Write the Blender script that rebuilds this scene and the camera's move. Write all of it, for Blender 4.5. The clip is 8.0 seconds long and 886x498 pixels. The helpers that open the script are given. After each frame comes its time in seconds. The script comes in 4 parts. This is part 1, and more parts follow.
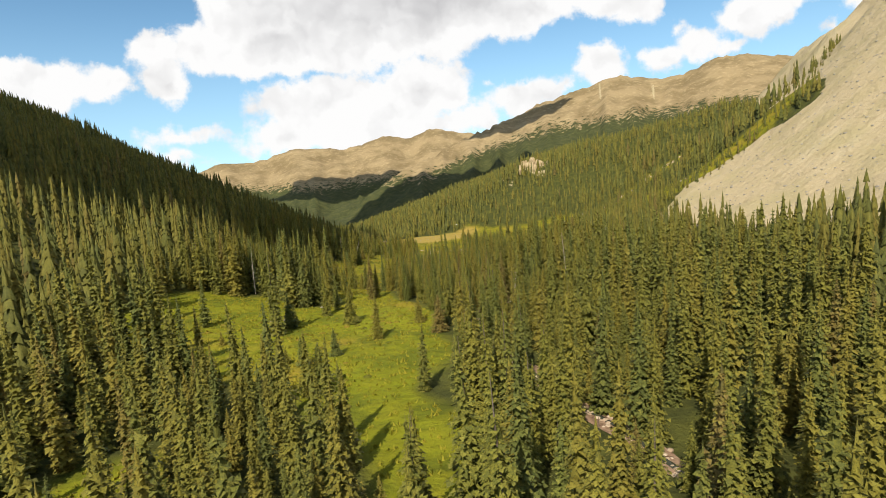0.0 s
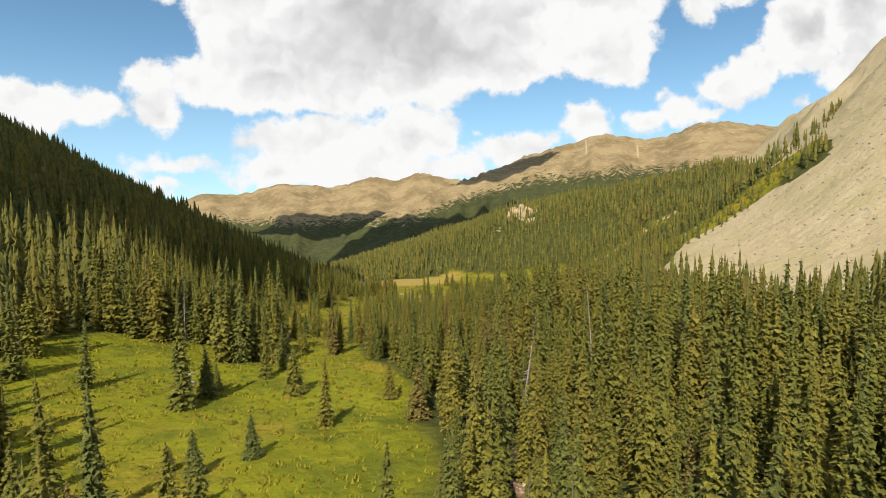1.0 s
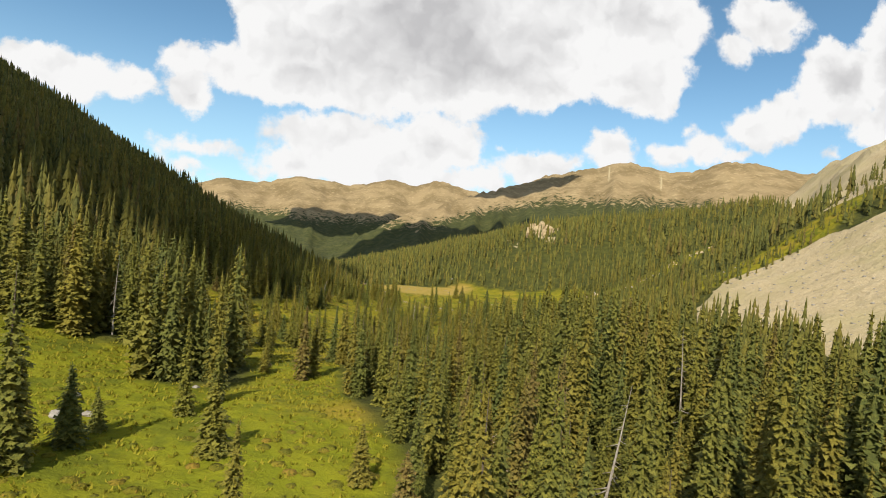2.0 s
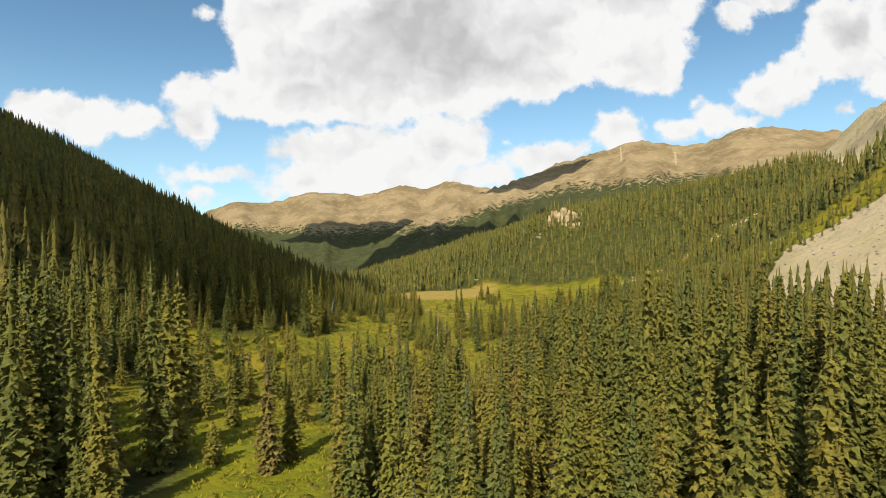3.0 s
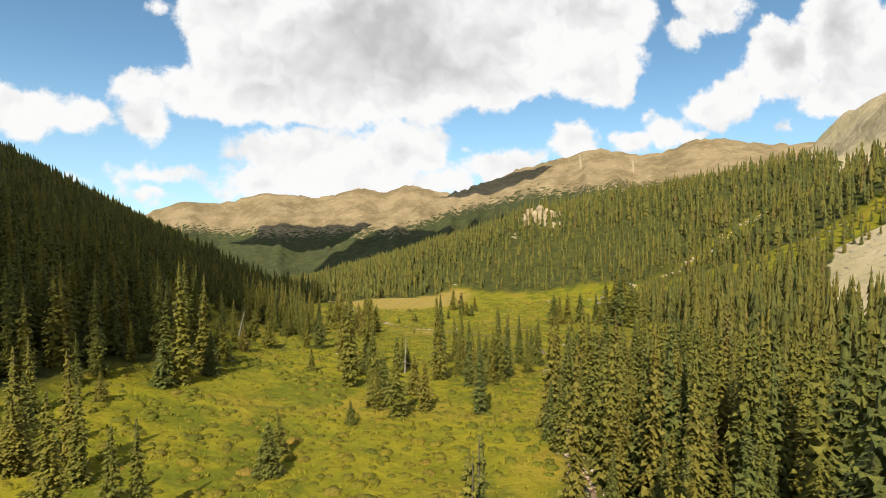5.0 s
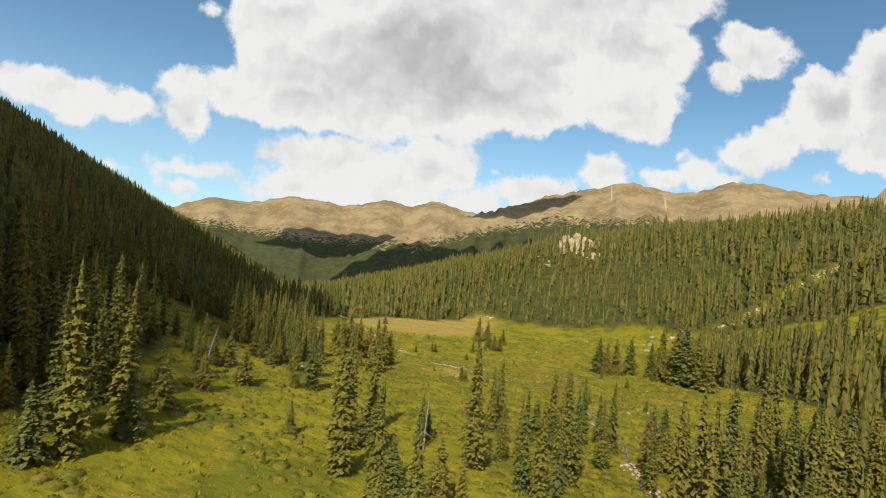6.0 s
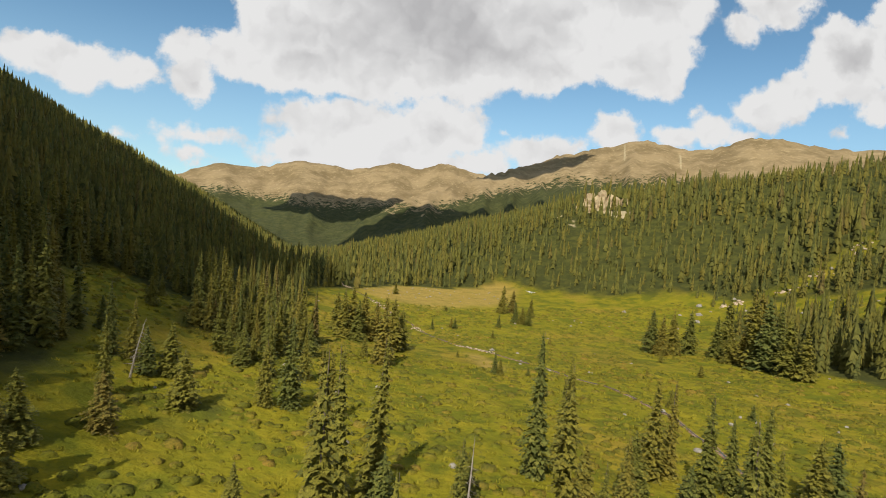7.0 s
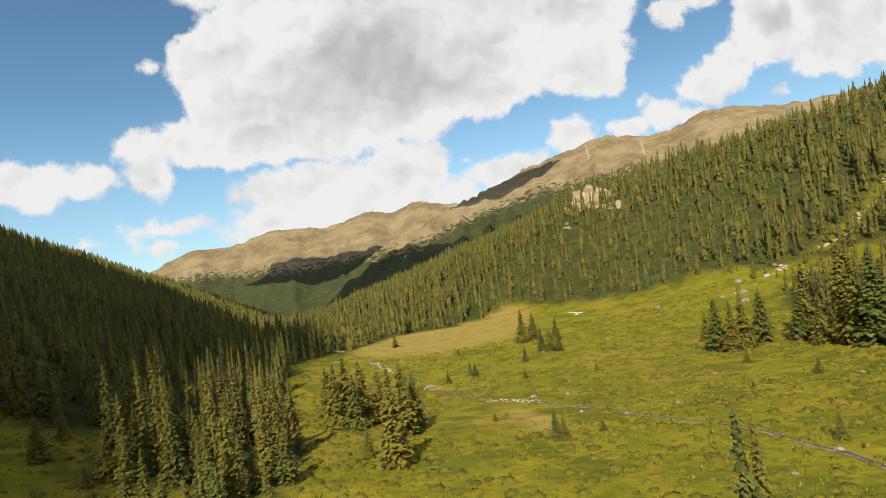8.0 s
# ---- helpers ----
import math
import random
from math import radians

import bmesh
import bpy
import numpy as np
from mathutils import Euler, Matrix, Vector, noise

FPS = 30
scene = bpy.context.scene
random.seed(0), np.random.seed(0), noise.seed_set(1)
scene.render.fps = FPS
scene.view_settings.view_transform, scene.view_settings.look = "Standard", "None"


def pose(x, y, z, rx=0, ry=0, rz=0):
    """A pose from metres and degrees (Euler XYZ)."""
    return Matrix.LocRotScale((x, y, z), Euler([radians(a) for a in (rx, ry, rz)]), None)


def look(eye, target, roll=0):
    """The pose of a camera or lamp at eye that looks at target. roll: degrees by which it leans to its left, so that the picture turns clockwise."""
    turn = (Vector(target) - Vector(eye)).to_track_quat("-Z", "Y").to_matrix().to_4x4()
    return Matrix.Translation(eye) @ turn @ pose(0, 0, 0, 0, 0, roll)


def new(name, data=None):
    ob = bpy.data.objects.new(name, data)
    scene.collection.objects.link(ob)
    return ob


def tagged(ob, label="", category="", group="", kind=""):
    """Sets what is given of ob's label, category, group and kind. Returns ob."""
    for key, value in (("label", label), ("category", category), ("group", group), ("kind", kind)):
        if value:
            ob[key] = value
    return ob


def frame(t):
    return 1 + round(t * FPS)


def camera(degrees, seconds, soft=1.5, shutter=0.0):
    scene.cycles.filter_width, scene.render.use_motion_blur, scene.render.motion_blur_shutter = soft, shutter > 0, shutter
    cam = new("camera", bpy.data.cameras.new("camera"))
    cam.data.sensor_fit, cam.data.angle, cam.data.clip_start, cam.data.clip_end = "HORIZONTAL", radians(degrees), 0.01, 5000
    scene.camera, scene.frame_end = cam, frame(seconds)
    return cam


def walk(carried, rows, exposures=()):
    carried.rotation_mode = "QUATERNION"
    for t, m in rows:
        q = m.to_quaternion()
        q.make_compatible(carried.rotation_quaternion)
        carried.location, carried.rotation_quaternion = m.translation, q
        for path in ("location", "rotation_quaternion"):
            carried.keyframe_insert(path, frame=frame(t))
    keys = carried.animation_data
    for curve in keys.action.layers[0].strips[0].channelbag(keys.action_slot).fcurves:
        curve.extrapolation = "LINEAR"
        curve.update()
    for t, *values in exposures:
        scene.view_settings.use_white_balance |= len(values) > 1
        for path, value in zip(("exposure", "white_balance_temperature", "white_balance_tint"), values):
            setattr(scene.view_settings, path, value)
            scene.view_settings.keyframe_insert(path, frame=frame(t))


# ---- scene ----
cam = camera(80.0, 8.0, 0.95)
PATH = [
    (0, (0.00, 0.00, 30.00), (0.524, 9.893, 28.636), -4.73),
    (0.5, (0.09, 12.32, 28.50), (0.997, 22.237, 27.619), -4.65),
    (1, (0.61, 24.84, 27.17), (1.528, 34.779, 26.622), -1.10),
    (1.5, (0.89, 37.24, 26.07), (1.938, 47.176, 25.667), 2.66),
    (1.7, (1.07, 42.36, 25.66), (1.815, 52.327, 25.265), 5.68),
    (2.8, (2.48, 72.14, 23.63), (2.738, 82.129, 23.367), 1.65),
    (3, (2.46, 77.91, 23.36), (2.837, 87.894, 22.996), -0.86),
    (3.5, (2.10, 92.30, 22.34), (2.690, 102.251, 21.602), 4.28),
    (4, (2.02, 106.41, 20.67), (2.583, 116.337, 19.585), 5.84),
    (4.5, (2.08, 120.80, 18.68), (2.567, 130.700, 17.332), -3.41),
    (4.7, (2.14, 126.37, 17.80), (3.036, 136.314, 17.184), -3.37),
    (5.8, (1.52, 158.04, 17.65), (2.512, 167.995, 17.693), 7.95),
    (6, (1.39, 163.92, 17.48), (2.139, 173.890, 17.547), 5.58),
    (6.5, (1.07, 178.54, 16.86), (2.160, 188.484, 16.727), 1.09),
    (7, (0.65, 193.27, 16.05), (1.286, 203.228, 15.406), 4.73),
    (7.5, (0.32, 207.34, 14.91), (1.207, 217.279, 14.334), -7.16),
    (8, (0.64, 220.81, 14.08), (1.563, 230.770, 14.087), -8.17),
]
walk(cam, [(t, look(eye, target, roll)) for t, eye, target, roll in PATH], [(0.0, 0.20), (1.0, 0.16), (1.5, 0.12), (3.5, 0.12), (4.5, 0.20), (6.0, 0.0), (7.0, -0.12), (8.0, 0.0)])

# ---- world and sun ----
SUN_ELEVATION, SUN_FROM = 46.0, 200.0        # degrees; the sun stands behind the camera, a little to the left of the valley's line
sun_way = Vector((math.sin(radians(SUN_FROM)) * math.cos(radians(SUN_ELEVATION)), math.cos(radians(SUN_FROM)) * math.cos(radians(SUN_ELEVATION)), math.sin(radians(SUN_ELEVATION))))
sun = new("sun", bpy.data.lights.new("sun", "SUN"))
sun.data.energy, sun.data.angle, sun.data.color = 5.0, radians(0.55), (1.0, 0.91, 0.76)
sun.matrix_world = look(sun_way * 1000, (0, 0, 0))


class Nodes:
    """Short hand for a node tree."""

    def __init__(self, tree):
        self.tree = tree
        tree.nodes.clear()

    def add(self, kind, **values):
        node = self.tree.nodes.new(kind)
        for key, value in values.items():
            setattr(node, key, value)
        return node

    def link(self, a, b):
        self.tree.links.new(a, b)

    def put(self, socket, value):
        if isinstance(value, bpy.types.NodeSocket):
            self.link(value, socket)
        else:
            socket.default_value = value

    def math(self, op, a, b=0.0, c=0.0, clamp=False):
        node = self.add("ShaderNodeMath", operation=op, use_clamp=clamp)
        for socket, value in zip(node.inputs, (a, b, c)):
            self.put(socket, value)
        return node.outputs[0]

    def vec(self, op, a, b=(0, 0, 0)):
        node = self.add("ShaderNodeVectorMath", operation=op)
        self.put(node.inputs[0], a)
        self.put(node.inputs[1], b)
        return node.outputs["Value" if op in ("LENGTH", "DOT_PRODUCT") else "Vector"]

    def noise(self, vector, scale, detail=4.0, rough=0.55):
        node = self.add("ShaderNodeTexNoise")
        self.put(node.inputs["Vector"], vector)
        for key, value in (("Scale", scale), ("Detail", detail), ("Roughness", rough)):
            node.inputs[key].default_value = value
        return node.outputs["Fac"], node.outputs["Color"]

    def step(self, value, low, high, to_low=0.0, to_high=1.0):
        node = self.add("ShaderNodeMapRange", interpolation_type="SMOOTHSTEP")
        for socket, v in zip(node.inputs, (value, low, high, to_low, to_high)):
            self.put(socket, v)
        return node.outputs[0]

    def mix(self, fac, a, b, blend="MIX"):
        node = self.add("ShaderNodeMix", data_type="RGBA", blend_type=blend)
        for n, value in ((0, fac), (6, a), (7, b)):
            self.put(node.inputs[n], (*value, 1.0) if isinstance(value, tuple) and len(value) == 3 else value)
        return node.outputs[2]

    def ramp(self, fac, stops):
        node = self.add("ShaderNodeValToRGB")
        while len(node.color_ramp.elements) < len(stops):
            node.color_ramp.elements.new(0.5)
        for e, (at, colour) in zip(node.color_ramp.elements, stops):
            e.position, e.color = at, (*colour, 1.0)
        self.put(node.inputs[0], fac)
        return node.outputs[0]


# The sky: blue above, with fair-weather clouds. Clouds are given on the plane one unit ahead: right, up, half width, half height.
CLOUDS = [
    (-0.244, 0.373, 0.118, 0.139), (-0.091, 0.330, 0.214, 0.139), (0.076, 0.393, 0.278, 0.171), (0.004, 0.277, 0.193, 0.073), (-0.222, 0.266, 0.128, 0.073), (-0.341, 0.260, 0.062, 0.045),
    (0.230, 0.343, 0.150, 0.098), (0.410, 0.336, 0.116, 0.091), (0.396, 0.434, 0.161, 0.086), (0.208, 0.293, 0.107, 0.051), (0.115, 0.587, 0.492, 0.171), (-0.615, 0.217, 0.091, 0.045),
    (-0.513, 0.212, 0.048, 0.041), (-0.688, 0.224, 0.086, 0.043), (-0.423, 0.261, 0.056, 0.036), (-0.418, 0.209, 0.047, 0.043), (-0.401, 0.402, 0.019, 0.012), (-0.398, 0.113, 0.070, 0.017),
    (-0.407, 0.072, 0.048, 0.019), (-0.533, 0.094, 0.027, 0.012), (-0.129, 0.146, 0.155, 0.051), (0.038, 0.157, 0.094, 0.062), (-0.220, 0.094, 0.094, 0.036), (-0.067, 0.095, 0.193, 0.041),
]
CLOUDS += [
    (0.103, 0.097, 0.102, 0.028), (0.212, 0.129, 0.071, 0.034), (0.278, 0.142, 0.048, 0.028), (0.374, 0.180, 0.051, 0.045), (0.156, 0.163, 0.017, 0.013), (0.501, 0.194, 0.045, 0.032),
    (0.566, 0.204, 0.051, 0.032), (0.626, 0.199, 0.032, 0.028), (0.517, 0.239, 0.017, 0.013), (0.661, 0.253, 0.062, 0.039), (0.709, 0.284, 0.064, 0.051), (0.818, 0.358, 0.098, 0.083),
    (0.955, 0.424, 0.107, 0.139), (0.934, 0.283, 0.118, 0.049), (1.127, 0.375, 0.150, 0.150), (0.655, 0.457, 0.090, 0.056), (0.596, 0.400, 0.045, 0.032), (0.828, 0.220, 0.019, 0.014),
]
world = bpy.data.worlds.new("sky")
scene.world = world
world.use_nodes = True
n = Nodes(world.node_tree)
sky = n.add("ShaderNodeTexSky", sky_type="NISHITA", sun_disc=False, sun_elevation=radians(SUN_ELEVATION), sun_rotation=radians(SUN_FROM), altitude=3200.0)
way = n.add("ShaderNodeTexCoord").outputs["Generated"]
part_x = n.add("ShaderNodeSeparateXYZ")
n.link(way, part_x.inputs[0])
deep = n.math("MAXIMUM", n.math("ABSOLUTE", part_x.outputs[1]), 0.12)
flat_way = n.add("ShaderNodeCombineXYZ")
n.link(n.math("DIVIDE", part_x.outputs[0], deep), flat_way.inputs[0])
n.link(n.math("DIVIDE", part_x.outputs[2], deep), flat_way.inputs[1])
n.link(n.math("MULTIPLY", n.math("LESS_THAN", part_x.outputs[1], 0.0), 7.0), flat_way.inputs[2])
plane = flat_way.outputs[0]
w1 = n.vec("SCALE", n.vec("SUBTRACT", n.noise(plane, 9.0, 2.0, 0.5)[1], (0.5, 0.5, 0.5)))
w1.node.inputs["Scale"].default_value = 0.055
w2 = n.vec("SCALE", n.vec("SUBTRACT", n.noise(plane, 26.0, 5.0, 0.6)[1], (0.5, 0.5, 0.5)))
w2.node.inputs["Scale"].default_value = 0.045
bent = n.vec("ADD", n.vec("ADD", plane, w1), w2)
bent = n.vec("MULTIPLY", bent, (1, 1, 0))
thick = None
for u, v, a, b in CLOUDS:
    d = n.vec("LENGTH", n.vec("MULTIPLY", n.vec("SUBTRACT", bent, (u, v, 0)), (1 / a, 1 / b, 0)))
    t = n.math("MULTIPLY", n.math("SUBTRACT", 1.0, d), min(a, b))
    thick = t if thick is None else n.math("SMOOTH_MAX", thick, t, 0.018)
# elsewhere in the sky clouds of the same kind, by chance
apart = n.step(n.math("ABSOLUTE", n.math("DIVIDE", part_x.outputs[0], deep)), 0.98, 1.2)
behind = n.math("LESS_THAN", part_x.outputs[1], 0.0)
high = n.step(n.math("DIVIDE", part_x.outputs[2], deep), 0.62, 0.8)
other = n.math("MAXIMUM", n.math("MAXIMUM", apart, behind), high)
chance = n.math("SUBTRACT", n.noise(way, 2.3, 6.0, 0.6)[0], 0.52)
thick = n.math("ADD", n.math("MULTIPLY", thick, n.math("SUBTRACT", 1.0, other)), n.math("MULTIPLY", n.math("MULTIPLY", chance, 0.4), other))
billow = n.noise(plane, 15.0, 7.0, 0.60)[0]
fringe = n.math("ADD", thick, n.math("MULTIPLY", n.math("SUBTRACT", billow, 0.5), 0.060))
cover = n.step(fringe, -0.004, 0.013)
# billows turned to the sun are brighter; the thick middle of a cloud and its base are grey
soft_billow = n.noise(bent, 9.0, 3.0, 0.5)[0]
sunward = n.noise(n.vec("ADD", bent, (-0.012, 0.024, 0.0)), 9.0, 3.0, 0.5)[0]
relief = n.math("SUBTRACT", soft_billow, sunward)
body_grey = n.math("MULTIPLY", n.step(thick, 0.018, 0.095), n.step(n.noise(n.vec("MULTIPLY", plane, (1.0, 1.7, 1.0)), 2.6, 2.0, 0.45)[0], 0.32, 0.60))
body_grey = n.math("ADD", n.math("MULTIPLY", body_grey, 0.9), n.math("MULTIPLY", relief, -2.0), clamp=True)
cloud_colour = n.mix(body_grey, (1.04, 1.035, 1.03), (0.62, 0.615, 0.625))
blue = n.vec("SCALE", sky.outputs[0])
blue.node.inputs["Scale"].default_value = 0.185
blue = n.mix(1.0, blue, (0.84, 1.05, 0.97), "MULTIPLY")
haze = n.step(part_x.outputs[2], 0.32, 0.0)
blue = n.mix(n.math("MULTIPLY", haze, 0.6), blue, (0.52, 0.74, 0.90))
back = n.add("ShaderNodeBackground")
n.link(n.mix(cover, blue, cloud_colour), back.inputs[0])
back.inputs[1].default_value = 0.83
n.link(back.outputs[0], n.add("ShaderNodeOutputWorld").inputs[0])


# ---- materials ----
def material(name):
    m = bpy.data.materials.new(name)
    m.use_nodes = True
    return m, Nodes(m.node_tree)


def finish(n, colour, rough=0.9, bump=None, strength=0.5, distance=0.1, spec=0.2, through_light=None):
    shader = n.add("ShaderNodeBsdfPrincipled")
    n.put(shader.inputs["Base Color"], (*colour, 1.0) if isinstance(colour, tuple) else colour)
    n.put(shader.inputs["Roughness"], rough)
    shader.inputs["Specular IOR Level"].default_value = spec
    if bump is not None:
        node = n.add("ShaderNodeBump")
        node.inputs["Strength"].default_value, node.inputs["Distance"].default_value = strength, distance
        n.link(bump, node.inputs["Height"])
        n.link(node.outputs[0], shader.inputs["Normal"])
    n.link(shader.outputs[0], n.add("ShaderNodeOutputMaterial").inputs[0])
    return shader


def needle_material(name, per_island, self_shade=0.0):
    m, n = material(name)
    place = n.add("ShaderNodeNewGeometry")
    chance = n.add("ShaderNodeAttribute", attribute_name="tint").outputs["Fac"] if per_island else n.add("ShaderNodeObjectInfo").outputs["Random"]
    tint = n.ramp(chance, [(0.0, (0.095, 0.118, 0.026)), (0.2, (0.132, 0.136, 0.020)), (0.45, (0.180, 0.164, 0.017)), (0.75, (0.220, 0.180, 0.018)), (0.955, (0.250, 0.186, 0.022)), (0.985, (0.200, 0.125, 0.034))])
    fine = n.noise(place.outputs["Position"], 3.1, 3.0)[0]
    tufts = n.noise(place.outputs["Position"], 10.0, 3.0, 0.7)[0]
    frond = place.outputs["Random Per Island"]
    colour = n.mix(n.step(fine, 0.35, 0.7), n.mix(0.25, tint, (0.045, 0.060, 0.014)), n.mix(0.30, tint, (0.240, 0.230, 0.036)))
    colour = n.mix(n.step(frond, 0.35, 0.0, 0.0, 0.55), colour, (0.050, 0.066, 0.016))
    colour = n.mix(n.step(frond, 0.72, 1.0, 0.0, 0.45), colour, (0.290, 0.265, 0.050))
    # Dark gaps between tufts: their shade is put into the colour.
    colour = n.mix(n.math("MULTIPLY", n.step(tufts, 0.50, 0.36), 0.6), colour, (0.036, 0.044, 0.010))
    colour = n.mix(n.math("MULTIPLY", n.step(tufts, 0.56, 0.70), 0.4), colour, (0.290, 0.265, 0.050))
    # Mixes in a dark tone for the self-shading that simple forest crowns lack.
    colour = n.mix(self_shade, colour, (0.052, 0.050, 0.013))
    finish(n, colour, 0.75, tufts, 0.6, 0.12, spec=0.25)
    return m


NEEDLES = needle_material("spruce_needles", False)
# Darker copies of the spruce needles: shade inside the crowns, put in the colour.
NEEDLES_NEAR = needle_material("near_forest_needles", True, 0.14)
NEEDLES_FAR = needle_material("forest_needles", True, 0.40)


def plain(name, colour_a, colour_b, scale, rough=0.85, bump=0.4, distance=0.05):
    m, n = material(name)
    spot = n.add("ShaderNodeNewGeometry").outputs["Position"]
    fac = n.noise(spot, scale, 6.0, 0.6)[0]
    finish(n, n.mix(n.step(fac, 0.3, 0.7), colour_a, colour_b), rough, n.noise(spot, scale * 4, 5.0)[0], bump, distance)
    return m


BARK = plain("bark", (0.10, 0.075, 0.055), (0.20, 0.165, 0.13), 4.0)
DEAD_WOOD = plain("weathered_dead_wood", (0.26, 0.22, 0.18), (0.42, 0.38, 0.33), 5.0)
STONE = plain("pale_granite", (0.20, 0.18, 0.15), (0.38, 0.35, 0.30), 2.0)
CREEK_BED = plain("creek_gravel", (0.13, 0.075, 0.045), (0.34, 0.23, 0.15), 1.5)
CREEK_STONE = plain("creek_stone", (0.32, 0.23, 0.15), (0.60, 0.49, 0.36), 1.1)


def bush_material():
    m, n = material("willow_leaves")
    geo = n.add("ShaderNodeNewGeometry")
    tint = n.ramp(geo.outputs["Random Per Island"], [(0.0, (0.140, 0.130, 0.012)), (0.4, (0.190, 0.165, 0.014)), (0.75, (0.235, 0.190, 0.017)), (0.95, (0.275, 0.180, 0.028))])
    patch = n.noise(geo.outputs["Position"], 0.06, 3.0)[0]
    grain = n.noise(geo.outputs["Position"], 5.0, 4.0, 0.7)[0]
    colour = n.mix(n.step(patch, 0.4, 0.65), tint, n.mix(0.6, tint, (0.150, 0.165, 0.014)))
    tone = n.noise(geo.outputs["Position"], 0.35, 3.0, 0.6)[0]
    colour = n.mix(n.step(tone, 0.55, 0.36, 0.0, 0.6), colour, (0.085, 0.095, 0.014))
    colour = n.mix(n.step(tone, 0.56, 0.70, 0.0, 0.5), colour, (0.270, 0.180, 0.040))
    colour = n.mix(n.step(grain, 0.55, 0.35, 0.0, 0.6), colour, (0.060, 0.066, 0.010))
    finish(n, colour, 0.85, grain, 0.8, 0.15, spec=0.15)
    return m


BUSH = bush_material()
BLADES = plain("grass_blades", (0.200, 0.190, 0.016), (0.280, 0.240, 0.022), 0.4, 0.9, 0.0)


def ground_material():
    """Grass, forest floor, scree and bare alpine slopes, by the cover that the ground carries."""
    m, n = material("mountain_ground")
    spot = n.add("ShaderNodeNewGeometry").outputs["Position"]
    cover = n.add("ShaderNodeAttribute", attribute_name="cover")
    split = n.add("ShaderNodeSeparateColor")
    n.link(cover.outputs["Color"], split.inputs[0])
    wood, scree, alpine = split.outputs[0], split.outputs[1], split.outputs[2]
    dry = cover.outputs["Alpha"]
    fine, mid, wide = n.noise(spot, 2.2, 6.0, 0.65)[0], n.noise(spot, 0.22, 5.0, 0.6)[0], n.noise(spot, 0.045, 4.0)[0]
    grass = n.mix(n.step(mid, 0.35, 0.68), (0.175, 0.170, 0.012), (0.255, 0.216, 0.016))
    reach = n.add("ShaderNodeSeparateXYZ")
    n.link(spot, reach.inputs[0])
    lush = n.step(reach.outputs[1], 170.0, 110.0)
    grass = n.mix(n.math("MULTIPLY", lush, 0.55), grass, (0.160, 0.190, 0.010))
    grass = n.mix(n.step(wide, 0.5, 0.68, 0.0, 0.85), grass, (0.285, 0.210, 0.028))
    patches = n.noise(spot, 0.11, 5.0, 0.65)[0]
    grass = n.mix(n.step(patches, 0.50, 0.40, 0.0, 0.7), grass, (0.105, 0.120, 0.012))
    grass = n.mix(n.math("MULTIPLY", n.step(fine, 0.48, 0.72), 0.5), grass, (0.120, 0.130, 0.015))
    grass = n.mix(n.math("MULTIPLY", dry, n.step(mid, 0.2, 0.6, 0.5, 1.0)), grass, (0.340, 0.245, 0.060))
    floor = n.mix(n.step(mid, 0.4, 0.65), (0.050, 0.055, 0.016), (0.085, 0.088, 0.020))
    rubble = n.add("ShaderNodeTexVoronoi")
    n.link(spot, rubble.inputs["Vector"])
    rubble.inputs["Scale"].default_value = 0.55
    stones = n.mix(n.step(fine, 0.35, 0.7), (0.36, 0.29, 0.17), (0.50, 0.41, 0.26))
    stones = n.mix(n.math("MULTIPLY", n.step(wide, 0.45, 0.7), 0.6), stones, (0.36, 0.31, 0.16))
    down = n.vec("MULTIPLY", spot, (0.02, 0.07, 0.02))
    streak = n.noise(down, 1.0, 5.0, 0.6)[0]
    stones = n.mix(n.math("MULTIPLY", n.step(streak, 0.46, 0.68), 0.45), stones, (0.30, 0.26, 0.13))
    stones = n.mix(n.math("MULTIPLY", n.step(streak, 0.44, 0.30), 0.3), stones, (0.53, 0.45, 0.30))
    stones = n.mix(n.math("MULTIPLY", n.step(rubble.outputs["Distance"], 0.15, 0.02), 0.7), stones, (0.62, 0.56, 0.46))
    far1, far2 = n.noise(spot, 0.0065, 7.0, 0.62)[0], n.noise(spot, 0.035, 8.0, 0.72)[0]
    tundra = n.mix(n.step(far1, 0.38, 0.62), (0.190, 0.140, 0.070), (0.300, 0.225, 0.120))
    tundra = n.mix(n.math("MULTIPLY", n.step(far2, 0.5, 0.68), 0.6), tundra, (0.42, 0.32, 0.18))
    woods = n.mix(n.step(far2, 0.35, 0.7), (0.042, 0.050, 0.019), (0.085, 0.088, 0.030))
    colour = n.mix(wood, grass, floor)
    colour = n.mix(n.step(alpine, 0.02, 0.12), colour, woods)
    bare = n.step(n.math("ADD", alpine, n.math("MULTIPLY", n.math("SUBTRACT", far2, 0.5), 1.3)), 0.47, 0.55)
    colour = n.mix(bare, colour, tundra)
    colour = n.mix(n.step(n.math("ADD", scree, n.math("MULTIPLY", n.math("SUBTRACT", mid, 0.5), 0.7)), 0.42, 0.6), colour, stones)
    relief = n.math("ADD", n.math("MULTIPLY", fine, 0.25), n.math("ADD", mid, n.math("MULTIPLY", far1, 20.0)))
    finish(n, colour, 0.95, relief, 0.9, 0.9, spec=0.1)
    return m


GROUND = ground_material()


# ---- the lie of the land ----
def smooth(a, b, x):
    t = np.clip((x - a) / (b - a), 0, 1)
    return t * t * (3 - 2 * t)


